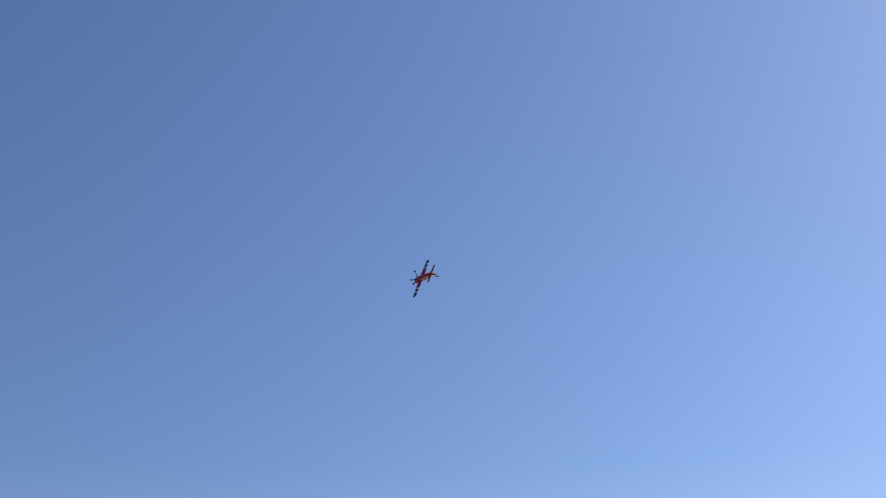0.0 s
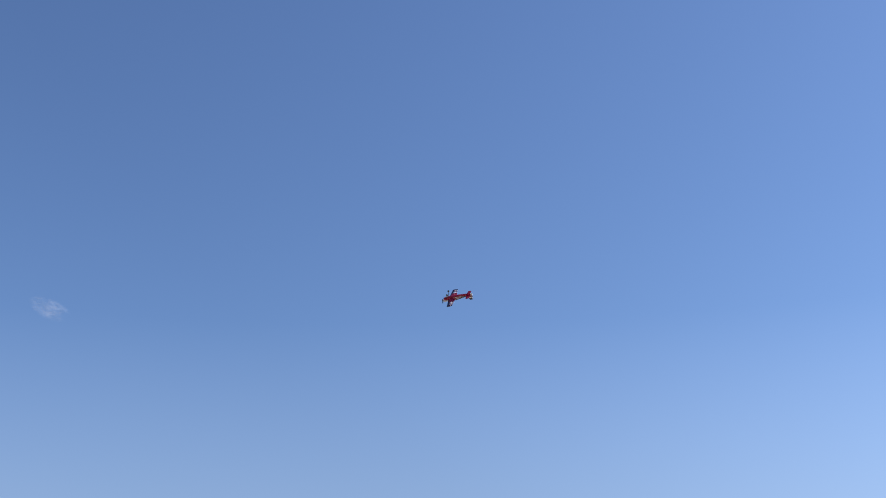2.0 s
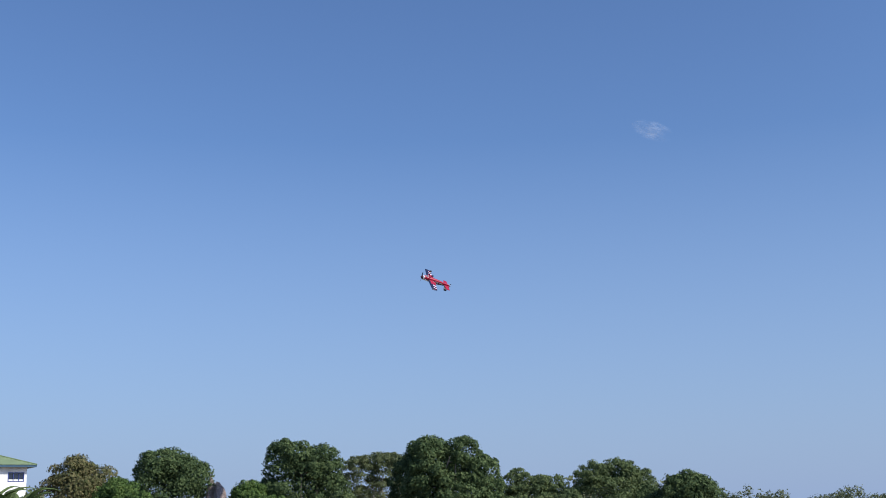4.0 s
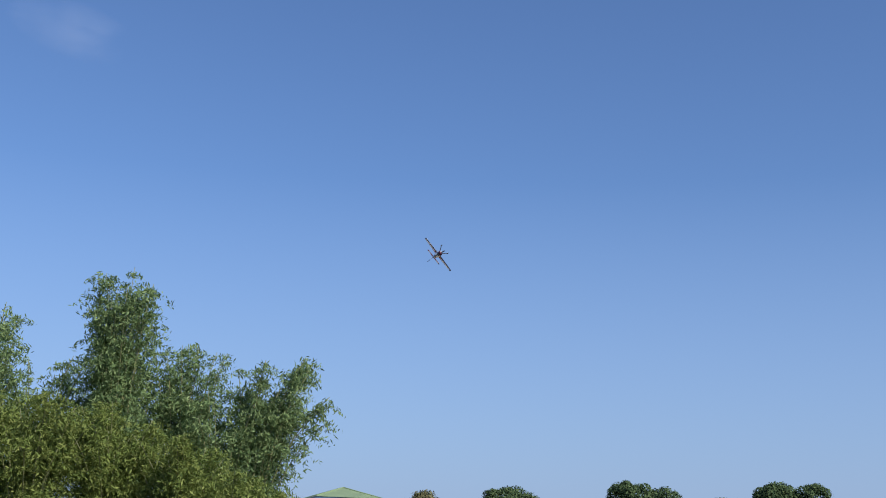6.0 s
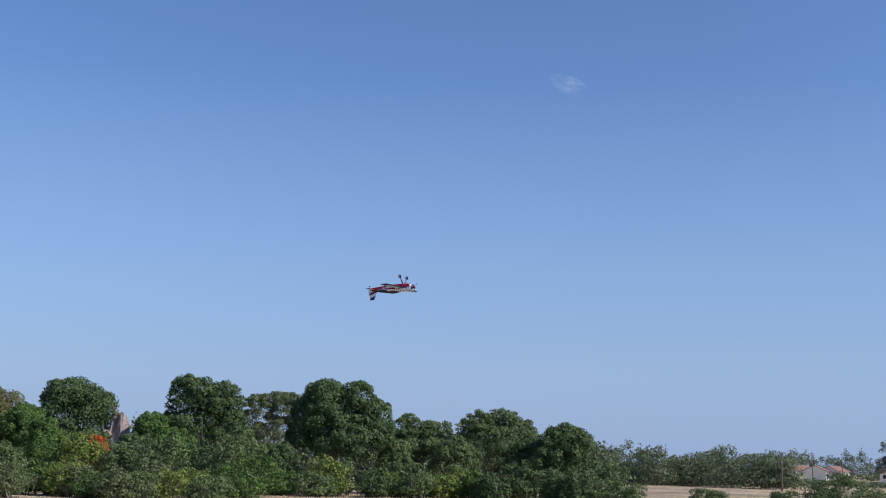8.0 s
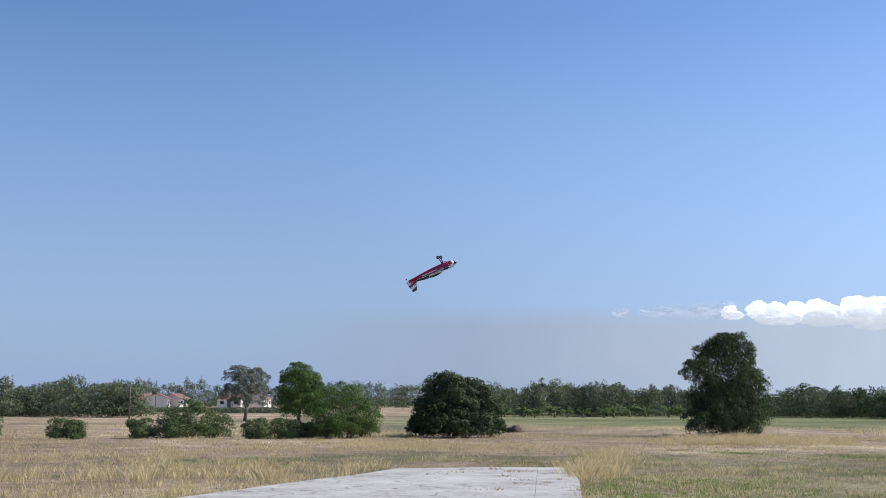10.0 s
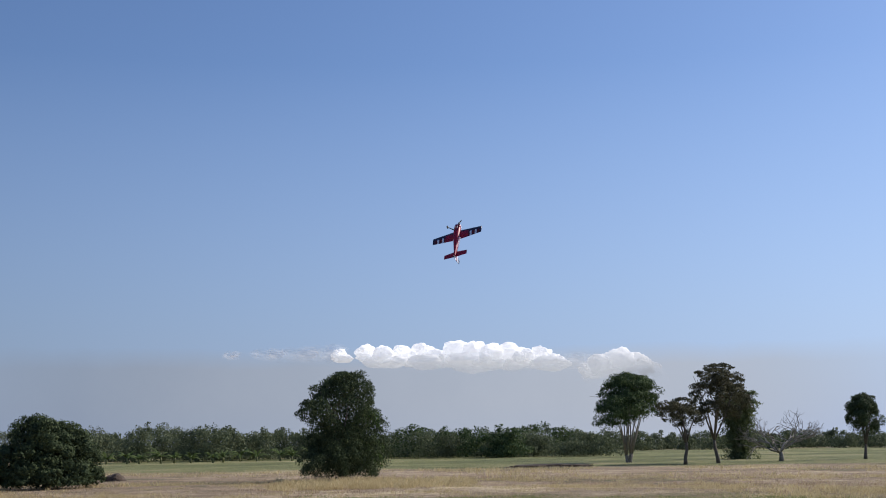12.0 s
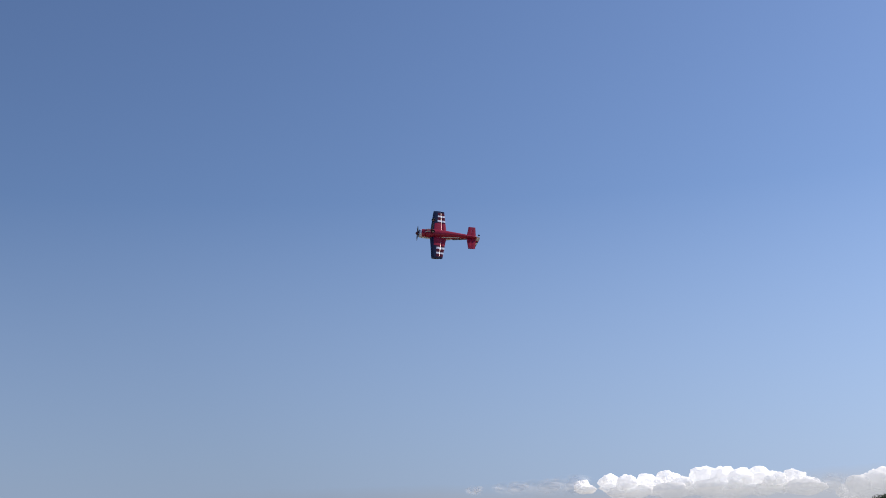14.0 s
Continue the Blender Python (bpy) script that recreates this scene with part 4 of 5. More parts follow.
def banana(at, seed, h, n=9, base=0.5, label="banana plant with long ragged arching leaves"):
    rng = np.random.default_rng(seed)
    e = empty("banana_plant", at)
    bm = bmesh.new()
    tube(bm, [Vector((0, 0, -0.1)), Vector((0.03, 0, h * base * 0.6)), Vector((0.0, 0.02, h * (base + 0.05)))], [0.12, 0.1, 0.07], 8)
    part("stem", bm, CANE, e, smooth=True)
    for k in range(n):
        a = rng.uniform(0, 2 * math.pi)
        L, up = h * rng.uniform(0.45, 0.7), rng.uniform(0.5, 1.3)
        verts, faces = [], []
        for i in range(9):
            u = i / 8
            r = L * u * 0.8
            z = h * base + L * (up * u - 0.75 * u * u)
            w = 0.14 * math.sin(math.pi * (0.12 + 0.86 * u)) + 0.01
            c = Vector((math.cos(a) * r, math.sin(a) * r, z))
            s = Vector((-math.sin(a), math.cos(a), 0)) * w * rng.uniform(0.75, 1.1)
            verts += [c - s - Vector((0, 0, w * 0.5)), c, c + s - Vector((0, 0, w * 0.5))]
        for i in range(8):
            b = i * 3
            faces += [(b, b + 1, b + 4, b + 3), (b + 1, b + 2, b + 5, b + 4)]
        child("leaf", mesh_of("leaf", verts, faces, [LEAF_BANANA]), e)
    return tagged(e, label, "banana plant", "banana plants")


for k, (az, d, h) in enumerate([(-17.3, 57, 3.9), (-16.7, 56, 4.5), (-16.0, 57.5, 4.3), (-15.4, 56, 4.1), (-14.8, 57, 3.7), (-14.2, 56, 3.3), (-13.5, 57, 3.0), (-16.3, 55, 3.4)]):
    banana(bearing(az, d), 300 + k, h, 15)
for k in range(16):
    banana(bearing(39.5 + k * 0.75 + random.uniform(-0.2, 0.2), 142 + random.uniform(-3, 3)), 320 + k, random.uniform(2.2, 3.0), 14, 0.22)

# ---- distant houses and poles ----
ROOF_RED = mottled("rusty_roof", (0.16, 0.075, 0.055), (0.28, 0.15, 0.11), 1.2, 0.7)
CREAM = paint("cream_wall", (0.78, 0.70, 0.58), 0.85, 0.08, 1.5)


def cottage(az, d, wid, turn, label):
    e = empty("cottage", bearing(az, d), radians(-az + turn))
    hw, dp, h = wid / 2, 2.4, 2.35
    bm = bmesh.new()
    prof = [(-dp, 0), (dp, 0), (dp, h), (0, h + 0.95), (-dp, h)]
    va = [bm.verts.new((-hw, y, z)) for y, z in prof]
    vb = [bm.verts.new((hw, y, z)) for y, z in prof]
    bm.faces.new(va)
    bm.faces.new(vb[::-1])
    for k in range(5):
        bm.faces.new((va[k], vb[k], vb[(k + 1) % 5], va[(k + 1) % 5]))
    bmesh.ops.recalc_face_normals(bm, faces=bm.faces[:])
    part("wall", bm, CREAM, e)
    # two roof slopes with eaves
    bm = bmesh.new()
    for s in (-1, 1):
        lo, hi = [], []
        for x in (-hw - 0.15, hw + 0.15):
            lo.append((x, s * (dp + 0.4), h - 0.16))
            hi.append((x, 0, h + 1.0))
        q = [bm.verts.new(p) for p in (lo[0], lo[1], hi[1], hi[0])]
        t = [bm.verts.new((p[0], p[1], p[2] + 0.09)) for p in (lo[0], lo[1], hi[1], hi[0])]
        bm.faces.new(q)
        bm.faces.new(t[::-1])
        for k in range(4):
            bm.faces.new((q[k], t[k], t[(k + 1) % 4], q[(k + 1) % 4]))
    bmesh.ops.recalc_face_normals(bm, faces=bm.faces[:])
    part("roof", bm, ROOF_RED, e, "rusty red pitched roof")
    door = part("door", box(bmesh.new(), -0.4, -dp - 0.04, 0, 0.4, -dp - 0.002, 2.0), FRAME, e)
    for x in (-hw * 0.6, hw * 0.6):
        wi = part("window", box(bmesh.new(), x - 0.5, -dp - 0.05, 0.95, x + 0.5, -dp - 0.002, 1.85), WALL, e)
        part("pane", box(bmesh.new(), x - 0.42, -dp - 0.07, 1.02, x + 0.42, -dp - 0.052, 1.78), PANE, wi)
    return tagged(e, label, "house", "distant houses")


for az, d, wd, tn in [(22.3, 285, 3.9, 75), (22.95, 290, 3.8, 35), (23.65, 284, 3.8, 80), (24.4, 288, 4.4, 60), (26.9, 280, 5.2, -10), (28.1, 282, 4.8, 70)]:
    cottage(az, d, wd, tn, "small distant house with rusty red roof")


def pole(at, h, label):
    e = empty("utility_pole", at)
    bm = bmesh.new()
    tube(bm, [Vector((0, 0, -0.2)), Vector((0, 0, h * 0.6)), Vector((0, 0, h))], [0.085, 0.075, 0.06], 8)
    part("shaft", bm, BARK, e, smooth=True)
    part("crossarm", box(bmesh.new(), -0.28, 0.07, h - 0.35, 0.28, 0.13, h - 0.27, 0.01), BARK, e)
    return tagged(e, label, "utility pole", "utility poles")


for az, d, h in [(22.6, 215, 5.6), (23.5, 220, 5.3), (24.75, 218, 5.2)]:
    pole(bearing(az, d), h, "thin distant utility pole with crossarm")
pole(bearing(22.2, 120), 2.9, "slim pale post at the woods' edge")

# ---- mound and rock ----
EARTH = mottled("dark_earth", (0.06, 0.045, 0.035), (0.15, 0.11, 0.08), 3.0, 0.95, 0.8, 0.06)
ROCK = mottled("weathered_rock", (0.17, 0.13, 0.12), (0.46, 0.38, 0.36), 2.2, 0.95, 0.8, 0.08)


def lump(name, at, rx, ry, rz, mat, label, category, seed, rough=0.22, freq=1.4):
    bm = bmesh.new()
    bmesh.ops.create_icosphere(bm, subdivisions=4, radius=1.0)
    for v in bm.verts:
        k = 1 + rough * noise.fractal(v.co * freq + Vector((seed, 0, 0)), 0.9, 2.0, 4)
        v.co = Vector((v.co.x * rx * k, v.co.y * ry * k, max(-0.1, v.co.z * rz * k)))
    me = bpy.data.meshes.new(name)
    bm.to_mesh(me)
    bm.free()
    me.materials.append(mat)
    ob = new(name, me)
    ob.location = at
    return tagged(ob, label, category)


lump("earth_mound", bearing(40.1, 68), 0.55, 0.5, 0.42, EARTH, "small heap of dark earth beside the bush", "mound", 3)
bank = lump("earth_bank", bearing(59.4, 89), 3.0, 0.8, 0.2, EARTH, "long low bank of turned brown earth on the field", "mound", 5, 0.3, 2.6)
bank.rotation_euler.z = radians(-59.4)
lump("rock_outcrop", bearing(-7.6, 68), 0.95, 0.8, 3.7, ROCK, "tall weathered pinkish grey rock among trees", "rock", 9, 0.3, 2.2)

# ---- clouds ----
CLOUD_D = 3500.0
deg_ = CLOUD_D * math.tan(radians(1.0))


def cumulus_material():
    """Bright vapour that lets much of the light through, whitened by an added glow."""
    m, n, l, b = material("cumulus", 1.0)
    b.inputs["Specular IOR Level"].default_value = 0.0
    k = noise_node(n, l, 0.03, 5.0)
    r = ramp(n, [(0.3, (0.90, 0.90, 0.92)), (0.7, (0.97, 0.97, 0.97))])
    l.new(k.outputs["Fac"], r.inputs[0])
    l.new(r.outputs[0], b.inputs["Base Color"])
    t = n.new("ShaderNodeBsdfTranslucent")
    t.inputs["Color"].default_value = (0.97, 0.97, 0.97, 1)
    x = n.new("ShaderNodeMixShader")
    x.inputs[0].default_value = 0.4
    l.new(b.outputs[0], x.inputs[1])
    l.new(t.outputs[0], x.inputs[2])
    # added glow stands in for daylight scattered through the vapour from all sides
    e = n.new("ShaderNodeEmission")
    e.inputs["Color"].default_value, e.inputs["Strength"].default_value = (0.93, 0.96, 1.0, 1), 0.27
    s = n.new("ShaderNodeAddShader")
    l.new(x.outputs[0], s.inputs[0])
    l.new(e.outputs[0], s.inputs[1])
    # the bank thins out towards its base and along its ragged end
    c = n.new("ShaderNodeTexCoord")
    sx = n.new("ShaderNodeSeparateXYZ")
    l.new(c.outputs["Generated"], sx.inputs[0])
    torn = noise_node(n, l, 0.006, 2.0, 0.5)
    lift = n.new("ShaderNodeMath")
    lift.operation = "MULTIPLY_ADD"
    lift.inputs[1].default_value = 0.9
    l.new(torn.outputs["Fac"], lift.inputs[0])
    l.new(sx.outputs[2], lift.inputs[2])
    dense = n.new("ShaderNodeMapRange")
    dense.interpolation_type = "SMOOTHSTEP"
    dense.inputs["From Min"].default_value, dense.inputs["From Max"].default_value = 0.56, 0.98
    l.new(lift.outputs[0], dense.inputs["Value"])
    fade = n.new("ShaderNodeMath")
    fade.operation = "POWER"
    fade.inputs[1].default_value = 1.7
    l.new(dense.outputs[0], fade.inputs[0])
    clear = n.new("ShaderNodeBsdfTransparent")
    thin = n.new("ShaderNodeMixShader")
    l.new(fade.outputs[0], thin.inputs[0])
    l.new(clear.outputs[0], thin.inputs[1])
    l.new(s.outputs[0], thin.inputs[2])
    l.new(thin.outputs[0], n["Material Output"].inputs["Surface"])
    return m


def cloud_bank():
    """Heaped lumps along a line: bearing, elevation of the top, radius in degrees."""
    rng = np.random.default_rng(77)
    line = [(49.8, 4.45, 0.3), (51.0, 4.61, 0.4), (51.8, 4.48, 0.45), (52.7, 4.56, 0.5), (53.6, 4.69, 0.6), (54.3, 4.35, 0.4), (55.2, 4.77, 0.6), (56.0, 4.69, 0.65), (56.8, 4.53, 0.55), (57.6, 4.59, 0.55), (58.2, 4.38, 0.5), (59.1, 4.45, 0.55), (59.7, 4.12, 0.35), (61.2, 3.7, 0.37), (61.8, 3.96, 0.51), (62.7, 4.22, 0.76), (63.5, 3.98, 0.67), (64.1, 3.62, 0.51)]
    ball = bmesh.new()
    bmesh.ops.create_icosphere(ball, subdivisions=4, radius=1.0)
    ball.verts.index_update()
    unit_v = [v.co.copy() for v in ball.verts]
    unit_f = np.array([[v.index for v in f.verts] for f in ball.faces])
    ball.free()
    spots = []
    for az, el, r in line:
        spots.append((az, el, r, 1.05, 0.85))
        spots.append((az + rng.normal() * 0.3, el - r * 0.95, r * 1.1, 1.5, 0.55))
        for k in range(4):
            a = rng.uniform(-1, 1)
            spots.append((az + a * r * 0.95, el - 0.7 * r * a * a - rng.uniform(-0.03, 0.22), r * rng.uniform(0.32, 0.58), 1.05, 0.92))
    V, F = [], []
    for az, el, r, wide, squash in spots:
        R_ = r * deg_
        c = bearing(az, CLOUD_D + rng.normal() * 30, CLOUD_D * math.tan(radians(el)) - R_ * squash)
        k = np.array([1 + 0.26 * noise.fractal(q * 1.7 + c * 0.01, 0.9, 2.1, 5) for q in unit_v])
        F.append(unit_f + len(V) * len(unit_v))
        V.append(np.array(unit_v) * k[:, None] * np.array([wide, wide, squash]) * R_ + np.array(c))
    me = fast_mesh("cloud_bank", np.concatenate(V), np.concatenate(F), cumulus_material())
    me.polygons.foreach_set("use_smooth", np.ones(len(me.polygons), dtype=bool))
    return tagged(new("cloud_bank", me), "long bank of sunlit white cumulus clouds", "cloud", kind="structure")


cloud_bank()


def wisp(az, el, wide, high, tilt, strength, seed, label):
    """A small torn scrap of thin cloud: a shallow shell, dense in the middle and frayed outwards."""
    verts, faces = [], []
    n_ = 40
    for i in range(n_ + 1):
        for j in range(n_ + 1):
            u, w = 2 * i / n_ - 1, 2 * j / n_ - 1
            verts.append((u * wide * deg_, 25 * (u * u + w * w) + 8 * noise.noise(Vector((u * 3, w * 3, seed))), w * high * deg_))
    for i in range(n_):
        for j in range(n_):
            a = i * (n_ + 1) + j
            faces.append((a, a + n_ + 1, a + n_ + 2, a + 1))
    m, n, l, b = material("thin_vapour", 1.0)
    b.inputs["Base Color"].default_value = (0.95, 0.95, 0.95, 1)
    b.inputs["Specular IOR Level"].default_value = 0.0
    t = n.new("ShaderNodeBsdfTranslucent")
    t.inputs["Color"].default_value = (0.95, 0.95, 0.95, 1)
    c = n.new("ShaderNodeTexCoord")
    mp = n.new("ShaderNodeMapping")
    mp.inputs["Location"].default_value = (-1, -1, -1)
    mp.inputs["Scale"].default_value = (2, 2, 2)
    l.new(c.outputs["Generated"], mp.inputs["Vector"])
    sx = n.new("ShaderNodeSeparateXYZ")
    l.new(mp.outputs[0], sx.inputs[0])
    cx = n.new("ShaderNodeCombineXYZ")
    l.new(sx.outputs[0], cx.inputs[0])
    l.new(sx.outputs[2], cx.inputs[2])
    g = n.new("ShaderNodeTexGradient")
    g.gradient_type = "SPHERICAL"
    l.new(cx.outputs[0], g.inputs[0])
    k = n.new("ShaderNodeTexNoise")
    k.inputs["Scale"].default_value, k.inputs["Detail"].default_value, k.inputs["Roughness"].default_value, k.inputs["Distortion"].default_value = 0.009 / wide, 2.0, 0.5, 0.6
    l.new(c.outputs["Object"], k.inputs["Vector"])
    mr = n.new("ShaderNodeMapRange")
    mr.inputs["From Min"].default_value, mr.inputs["From Max"].default_value = 0.36, 0.78
    l.new(k.outputs["Fac"], mr.inputs["Value"])
    mu = n.new("ShaderNodeMath")
    mu.operation = "MULTIPLY"
    l.new(g.outputs["Fac"], mu.inputs[0])
    l.new(mr.outputs[0], mu.inputs[1])
    ms = n.new("ShaderNodeMath")
    ms.operation = "MULTIPLY"
    ms.inputs[1].default_value = strength
    ms.use_clamp = True
    l.new(mu.outputs[0], ms.inputs[0])
    half = n.new("ShaderNodeMixShader")
    half.inputs[0].default_value = 0.5
    l.new(b.outputs[0], half.inputs[1])
    l.new(t.outputs[0], half.inputs[2])
    tr = n.new("ShaderNodeBsdfTransparent")
    x = n.new("ShaderNodeMixShader")
    l.new(ms.outputs[0], x.inputs[0])
    l.new(tr.outputs[0], x.inputs[1])
    l.new(half.outputs[0], x.inputs[2])
    l.new(x.outputs[0], n["Material Output"].inputs["Surface"])
    ob = new("wisp_of_cloud", mesh_of("wisp_of_cloud", verts, faces, [m], smooth=True))
    ob.matrix_basis = Matrix.Translation(bearing(az, CLOUD_D, CLOUD_D * math.tan(radians(el)))) @ Matrix.Rotation(radians(-az), 4, "Z") @ Matrix.Rotation(radians(tilt), 4, "Y")
    return tagged(ob, label, "cloud", kind="stuff")


wisp(12.66, 17.62, 1.1, 0.5, 24, 0.65, 4, "small torn wisp of thin white cloud")
for az, el, wide, high, seed in [(44.95, 4.15, 0.55, 0.26, 11), (46.7, 4.2, 1.1, 0.34, 12), (48.2, 4.2, 1.3, 0.42, 13), (49.4, 4.25, 1.2, 0.5, 14), (60.6, 3.75, 1.2, 0.5, 15), (61.4, 3.7, 1.0, 0.4, 16)]:
    wisp(az, el, wide, high, 3, 2.2, seed, "thin frayed end of the white cloud bank")
wisp(-31.0, 23.0, 3.2, 1.5, 12, 0.3, 8, "faint veil of thin high cloud")


def haze_bank():
    """Painted haze: a glowing grey sheet before the cumulus foot, thinning sideways and upwards."""
    verts, faces = [], []
    cols, rows_ = 60, 10
    for i in range(cols + 1):
        for j in range(rows_ + 1):
            az, el = 22 + 66 * i / cols, -0.4 + 5.2 * j / rows_
            verts.append(bearing(az, 3200, 3200 * math.tan(radians(el))))
    for i in range(cols):
        for j in range(rows_):
            a = i * (rows_ + 1) + j
            faces.append((a, a + rows_ + 1, a + rows_ + 2, a + 1))
    m, n, l, b = material("haze_glow", 1.0)
    c = n.new("ShaderNodeTexCoord")
    s = n.new("ShaderNodeSeparateXYZ")
    l.new(c.outputs["Generated"], s.inputs[0])
    k = noise_node(n, l, 0.006, 5.0)
    wv = n.new("ShaderNodeMath")
    wv.operation = "MULTIPLY_ADD"
    wv.inputs[1].default_value = 0.10
    l.new(k.outputs["Fac"], wv.inputs[0])
    l.new(s.outputs[2], wv.inputs[2])
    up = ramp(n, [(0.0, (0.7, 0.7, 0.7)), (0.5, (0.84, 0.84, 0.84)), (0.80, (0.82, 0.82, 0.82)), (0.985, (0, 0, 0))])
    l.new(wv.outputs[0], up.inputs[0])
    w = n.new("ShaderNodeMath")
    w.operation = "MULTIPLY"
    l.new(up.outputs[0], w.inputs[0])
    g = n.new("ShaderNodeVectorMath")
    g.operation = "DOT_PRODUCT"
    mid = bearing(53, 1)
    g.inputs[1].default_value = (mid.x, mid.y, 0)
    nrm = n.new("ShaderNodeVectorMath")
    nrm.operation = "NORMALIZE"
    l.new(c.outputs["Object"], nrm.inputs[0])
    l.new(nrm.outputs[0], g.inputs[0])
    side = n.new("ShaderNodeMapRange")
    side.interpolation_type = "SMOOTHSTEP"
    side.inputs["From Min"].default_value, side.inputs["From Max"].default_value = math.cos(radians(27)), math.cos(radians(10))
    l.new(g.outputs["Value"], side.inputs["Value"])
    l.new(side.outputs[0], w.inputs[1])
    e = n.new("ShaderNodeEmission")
    # sunward brightening is put into the colour of the glow
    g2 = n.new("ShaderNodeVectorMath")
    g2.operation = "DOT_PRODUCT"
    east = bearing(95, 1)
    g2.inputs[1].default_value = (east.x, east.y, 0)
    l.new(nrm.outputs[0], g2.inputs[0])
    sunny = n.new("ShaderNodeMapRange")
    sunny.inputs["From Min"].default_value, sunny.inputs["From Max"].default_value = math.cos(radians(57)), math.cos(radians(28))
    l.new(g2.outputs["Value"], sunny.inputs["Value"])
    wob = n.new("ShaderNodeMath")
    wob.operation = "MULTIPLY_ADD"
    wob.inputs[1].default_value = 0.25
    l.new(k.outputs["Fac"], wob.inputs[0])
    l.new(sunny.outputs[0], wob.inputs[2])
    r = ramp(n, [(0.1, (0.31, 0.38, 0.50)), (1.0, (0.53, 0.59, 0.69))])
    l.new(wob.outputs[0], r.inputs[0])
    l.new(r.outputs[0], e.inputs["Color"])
    t = n.new("ShaderNodeBsdfTransparent")
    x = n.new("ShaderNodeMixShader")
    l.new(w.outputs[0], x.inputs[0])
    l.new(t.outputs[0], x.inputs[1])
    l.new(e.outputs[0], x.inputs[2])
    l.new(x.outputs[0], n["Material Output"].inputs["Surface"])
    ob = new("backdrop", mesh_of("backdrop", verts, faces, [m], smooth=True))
    ob.visible_shadow = False
    return tagged(ob, "glowing sheet of pale grey haze low in the distant sky", "haze", kind="structure")


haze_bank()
# ---- the model aeroplane ----
RED = paint("red_film", (0.32, 0.003, 0.034), 0.45, 0.06)
WHITE = paint("white_film", (0.70, 0.76, 0.88), 0.3, 0.03)
NAVY = paint("navy_film", (0.012, 0.016, 0.05), 0.3, 0.1)
CANOPY = glassy("smoked_canopy", (0.012, 0.016, 0.03), 0.06)
CARBON = paint("black_carbon", (0.015, 0.015, 0.017), 0.35)
RUBBER = paint("black_rubber", (0.012, 0.012, 0.012), 0.8)
METAL = paint("bare_metal", (0.45, 0.45, 0.46), 0.35)
MAROON = paint("dark_red_film", (0.10, 0.004, 0.014), 0.3, 0.06)
LIVERY = [RED, WHITE, NAVY, MAROON]

SECTIONS = [(0.58, 0.075, -0.075, 0.075), (0.555, 0.095, -0.095, 0.095), (0.45, 0.108, -0.112, 0.105), (0.30, 0.112, -0.122, 0.110), (0.10, 0.108, -0.125, 0.115), (-0.12, 0.095, -0.115, 0.108), (-0.40, 0.070, -0.090, 0.088), (-0.66, 0.046, -0.062, 0.070), (-0.86, 0.028, -0.040, 0.056), (-0.93, 0.018, -0.034, 0.050)]


def section(x):
    xs = [s[0] for s in SECTIONS][::-1]
    return [float(np.interp(x, xs, [s[k] for s in SECTIONS][::-1])) for k in (1, 2, 3)]


def hull(bm, xs, a0=0.0, a1=2 * math.pi, n=20, grow=0.0, cap=True):
    rings = []
    for x in xs:
        hw, zb, zt = section(x)
        zc, zh = (zb + zt) / 2, (zt - zb) / 2
        ring = []
        for k in range(n):
            a = a0 + (a1 - a0) * k / n
            c, s = math.cos(a), math.sin(a)
            p = 0.72
            ring.append(bm.verts.new((x, (hw + grow) * math.copysign(abs(c) ** p, c), zc + (zh + grow) * math.copysign(abs(s) ** p, s))))
        rings.append(ring)
    for r0, r1 in zip(rings, rings[1:]):
        for k in range(n):
            bm.faces.new((r0[k], r1[k], r1[(k + 1) % n], r0[(k + 1) % n]))
    if cap:
        bm.faces.new(rings[0])
        bm.faces.new(rings[-1][::-1])
    return rings


def foil(bm, span0, span1, chord, thick, stations, cuts, colour, mirror):
    """A wing surface between two spans. chord(y) gives leading and trailing x; colour(y, u, top) the film."""
    us = cuts
    rows = []
    for y in stations:
        le, te = chord(y)
        top, bot = [], []
        for u in us:
            x = le + (te - le) * u
            t = thick(y) * (2.6 * math.sqrt(max(u, 0)) * (1 - u) + 0.06 * (1 - u) + 0.02)
            top.append(bm.verts.new((x, mirror * y, t)))
            bot.append(bm.verts.new((x, mirror * y, -t)))
        rows.append((top, bot, y))
    for (t0, b0, y0), (t1, b1, y1) in zip(rows, rows[1:]):
        ym = (y0 + y1) / 2
        for i in range(len(us) - 1):
            um = (us[i] + us[i + 1]) / 2
            f = bm.faces.new((t0[i], t0[i + 1], t1[i + 1], t1[i]))
            f.material_index = colour(ym, um, True)
            f = bm.faces.new((b0[i], b1[i], b1[i + 1], b0[i + 1]))
            f.material_index = colour(ym, um, False)
        for i in (0, len(us) - 1):
            f = bm.faces.new((t0[i], t1[i], b1[i], b0[i]))
            f.material_index = colour(ym, us[i], i > 0 and False)
    for (t, b, y) in (rows[0], rows[-1]):
        for i in range(len(us) - 1):
            f = bm.faces.new((t[i], b[i], b[i + 1], t[i + 1]))
            f.material_index = colour(y, 0.5, True)
    bmesh.ops.recalc_face_normals(bm, faces=bm.faces[:])


def wing_chord(y):
    return 0.29 - 0.07 * y / 0.85, -0.14 + 0.09 * y / 0.85


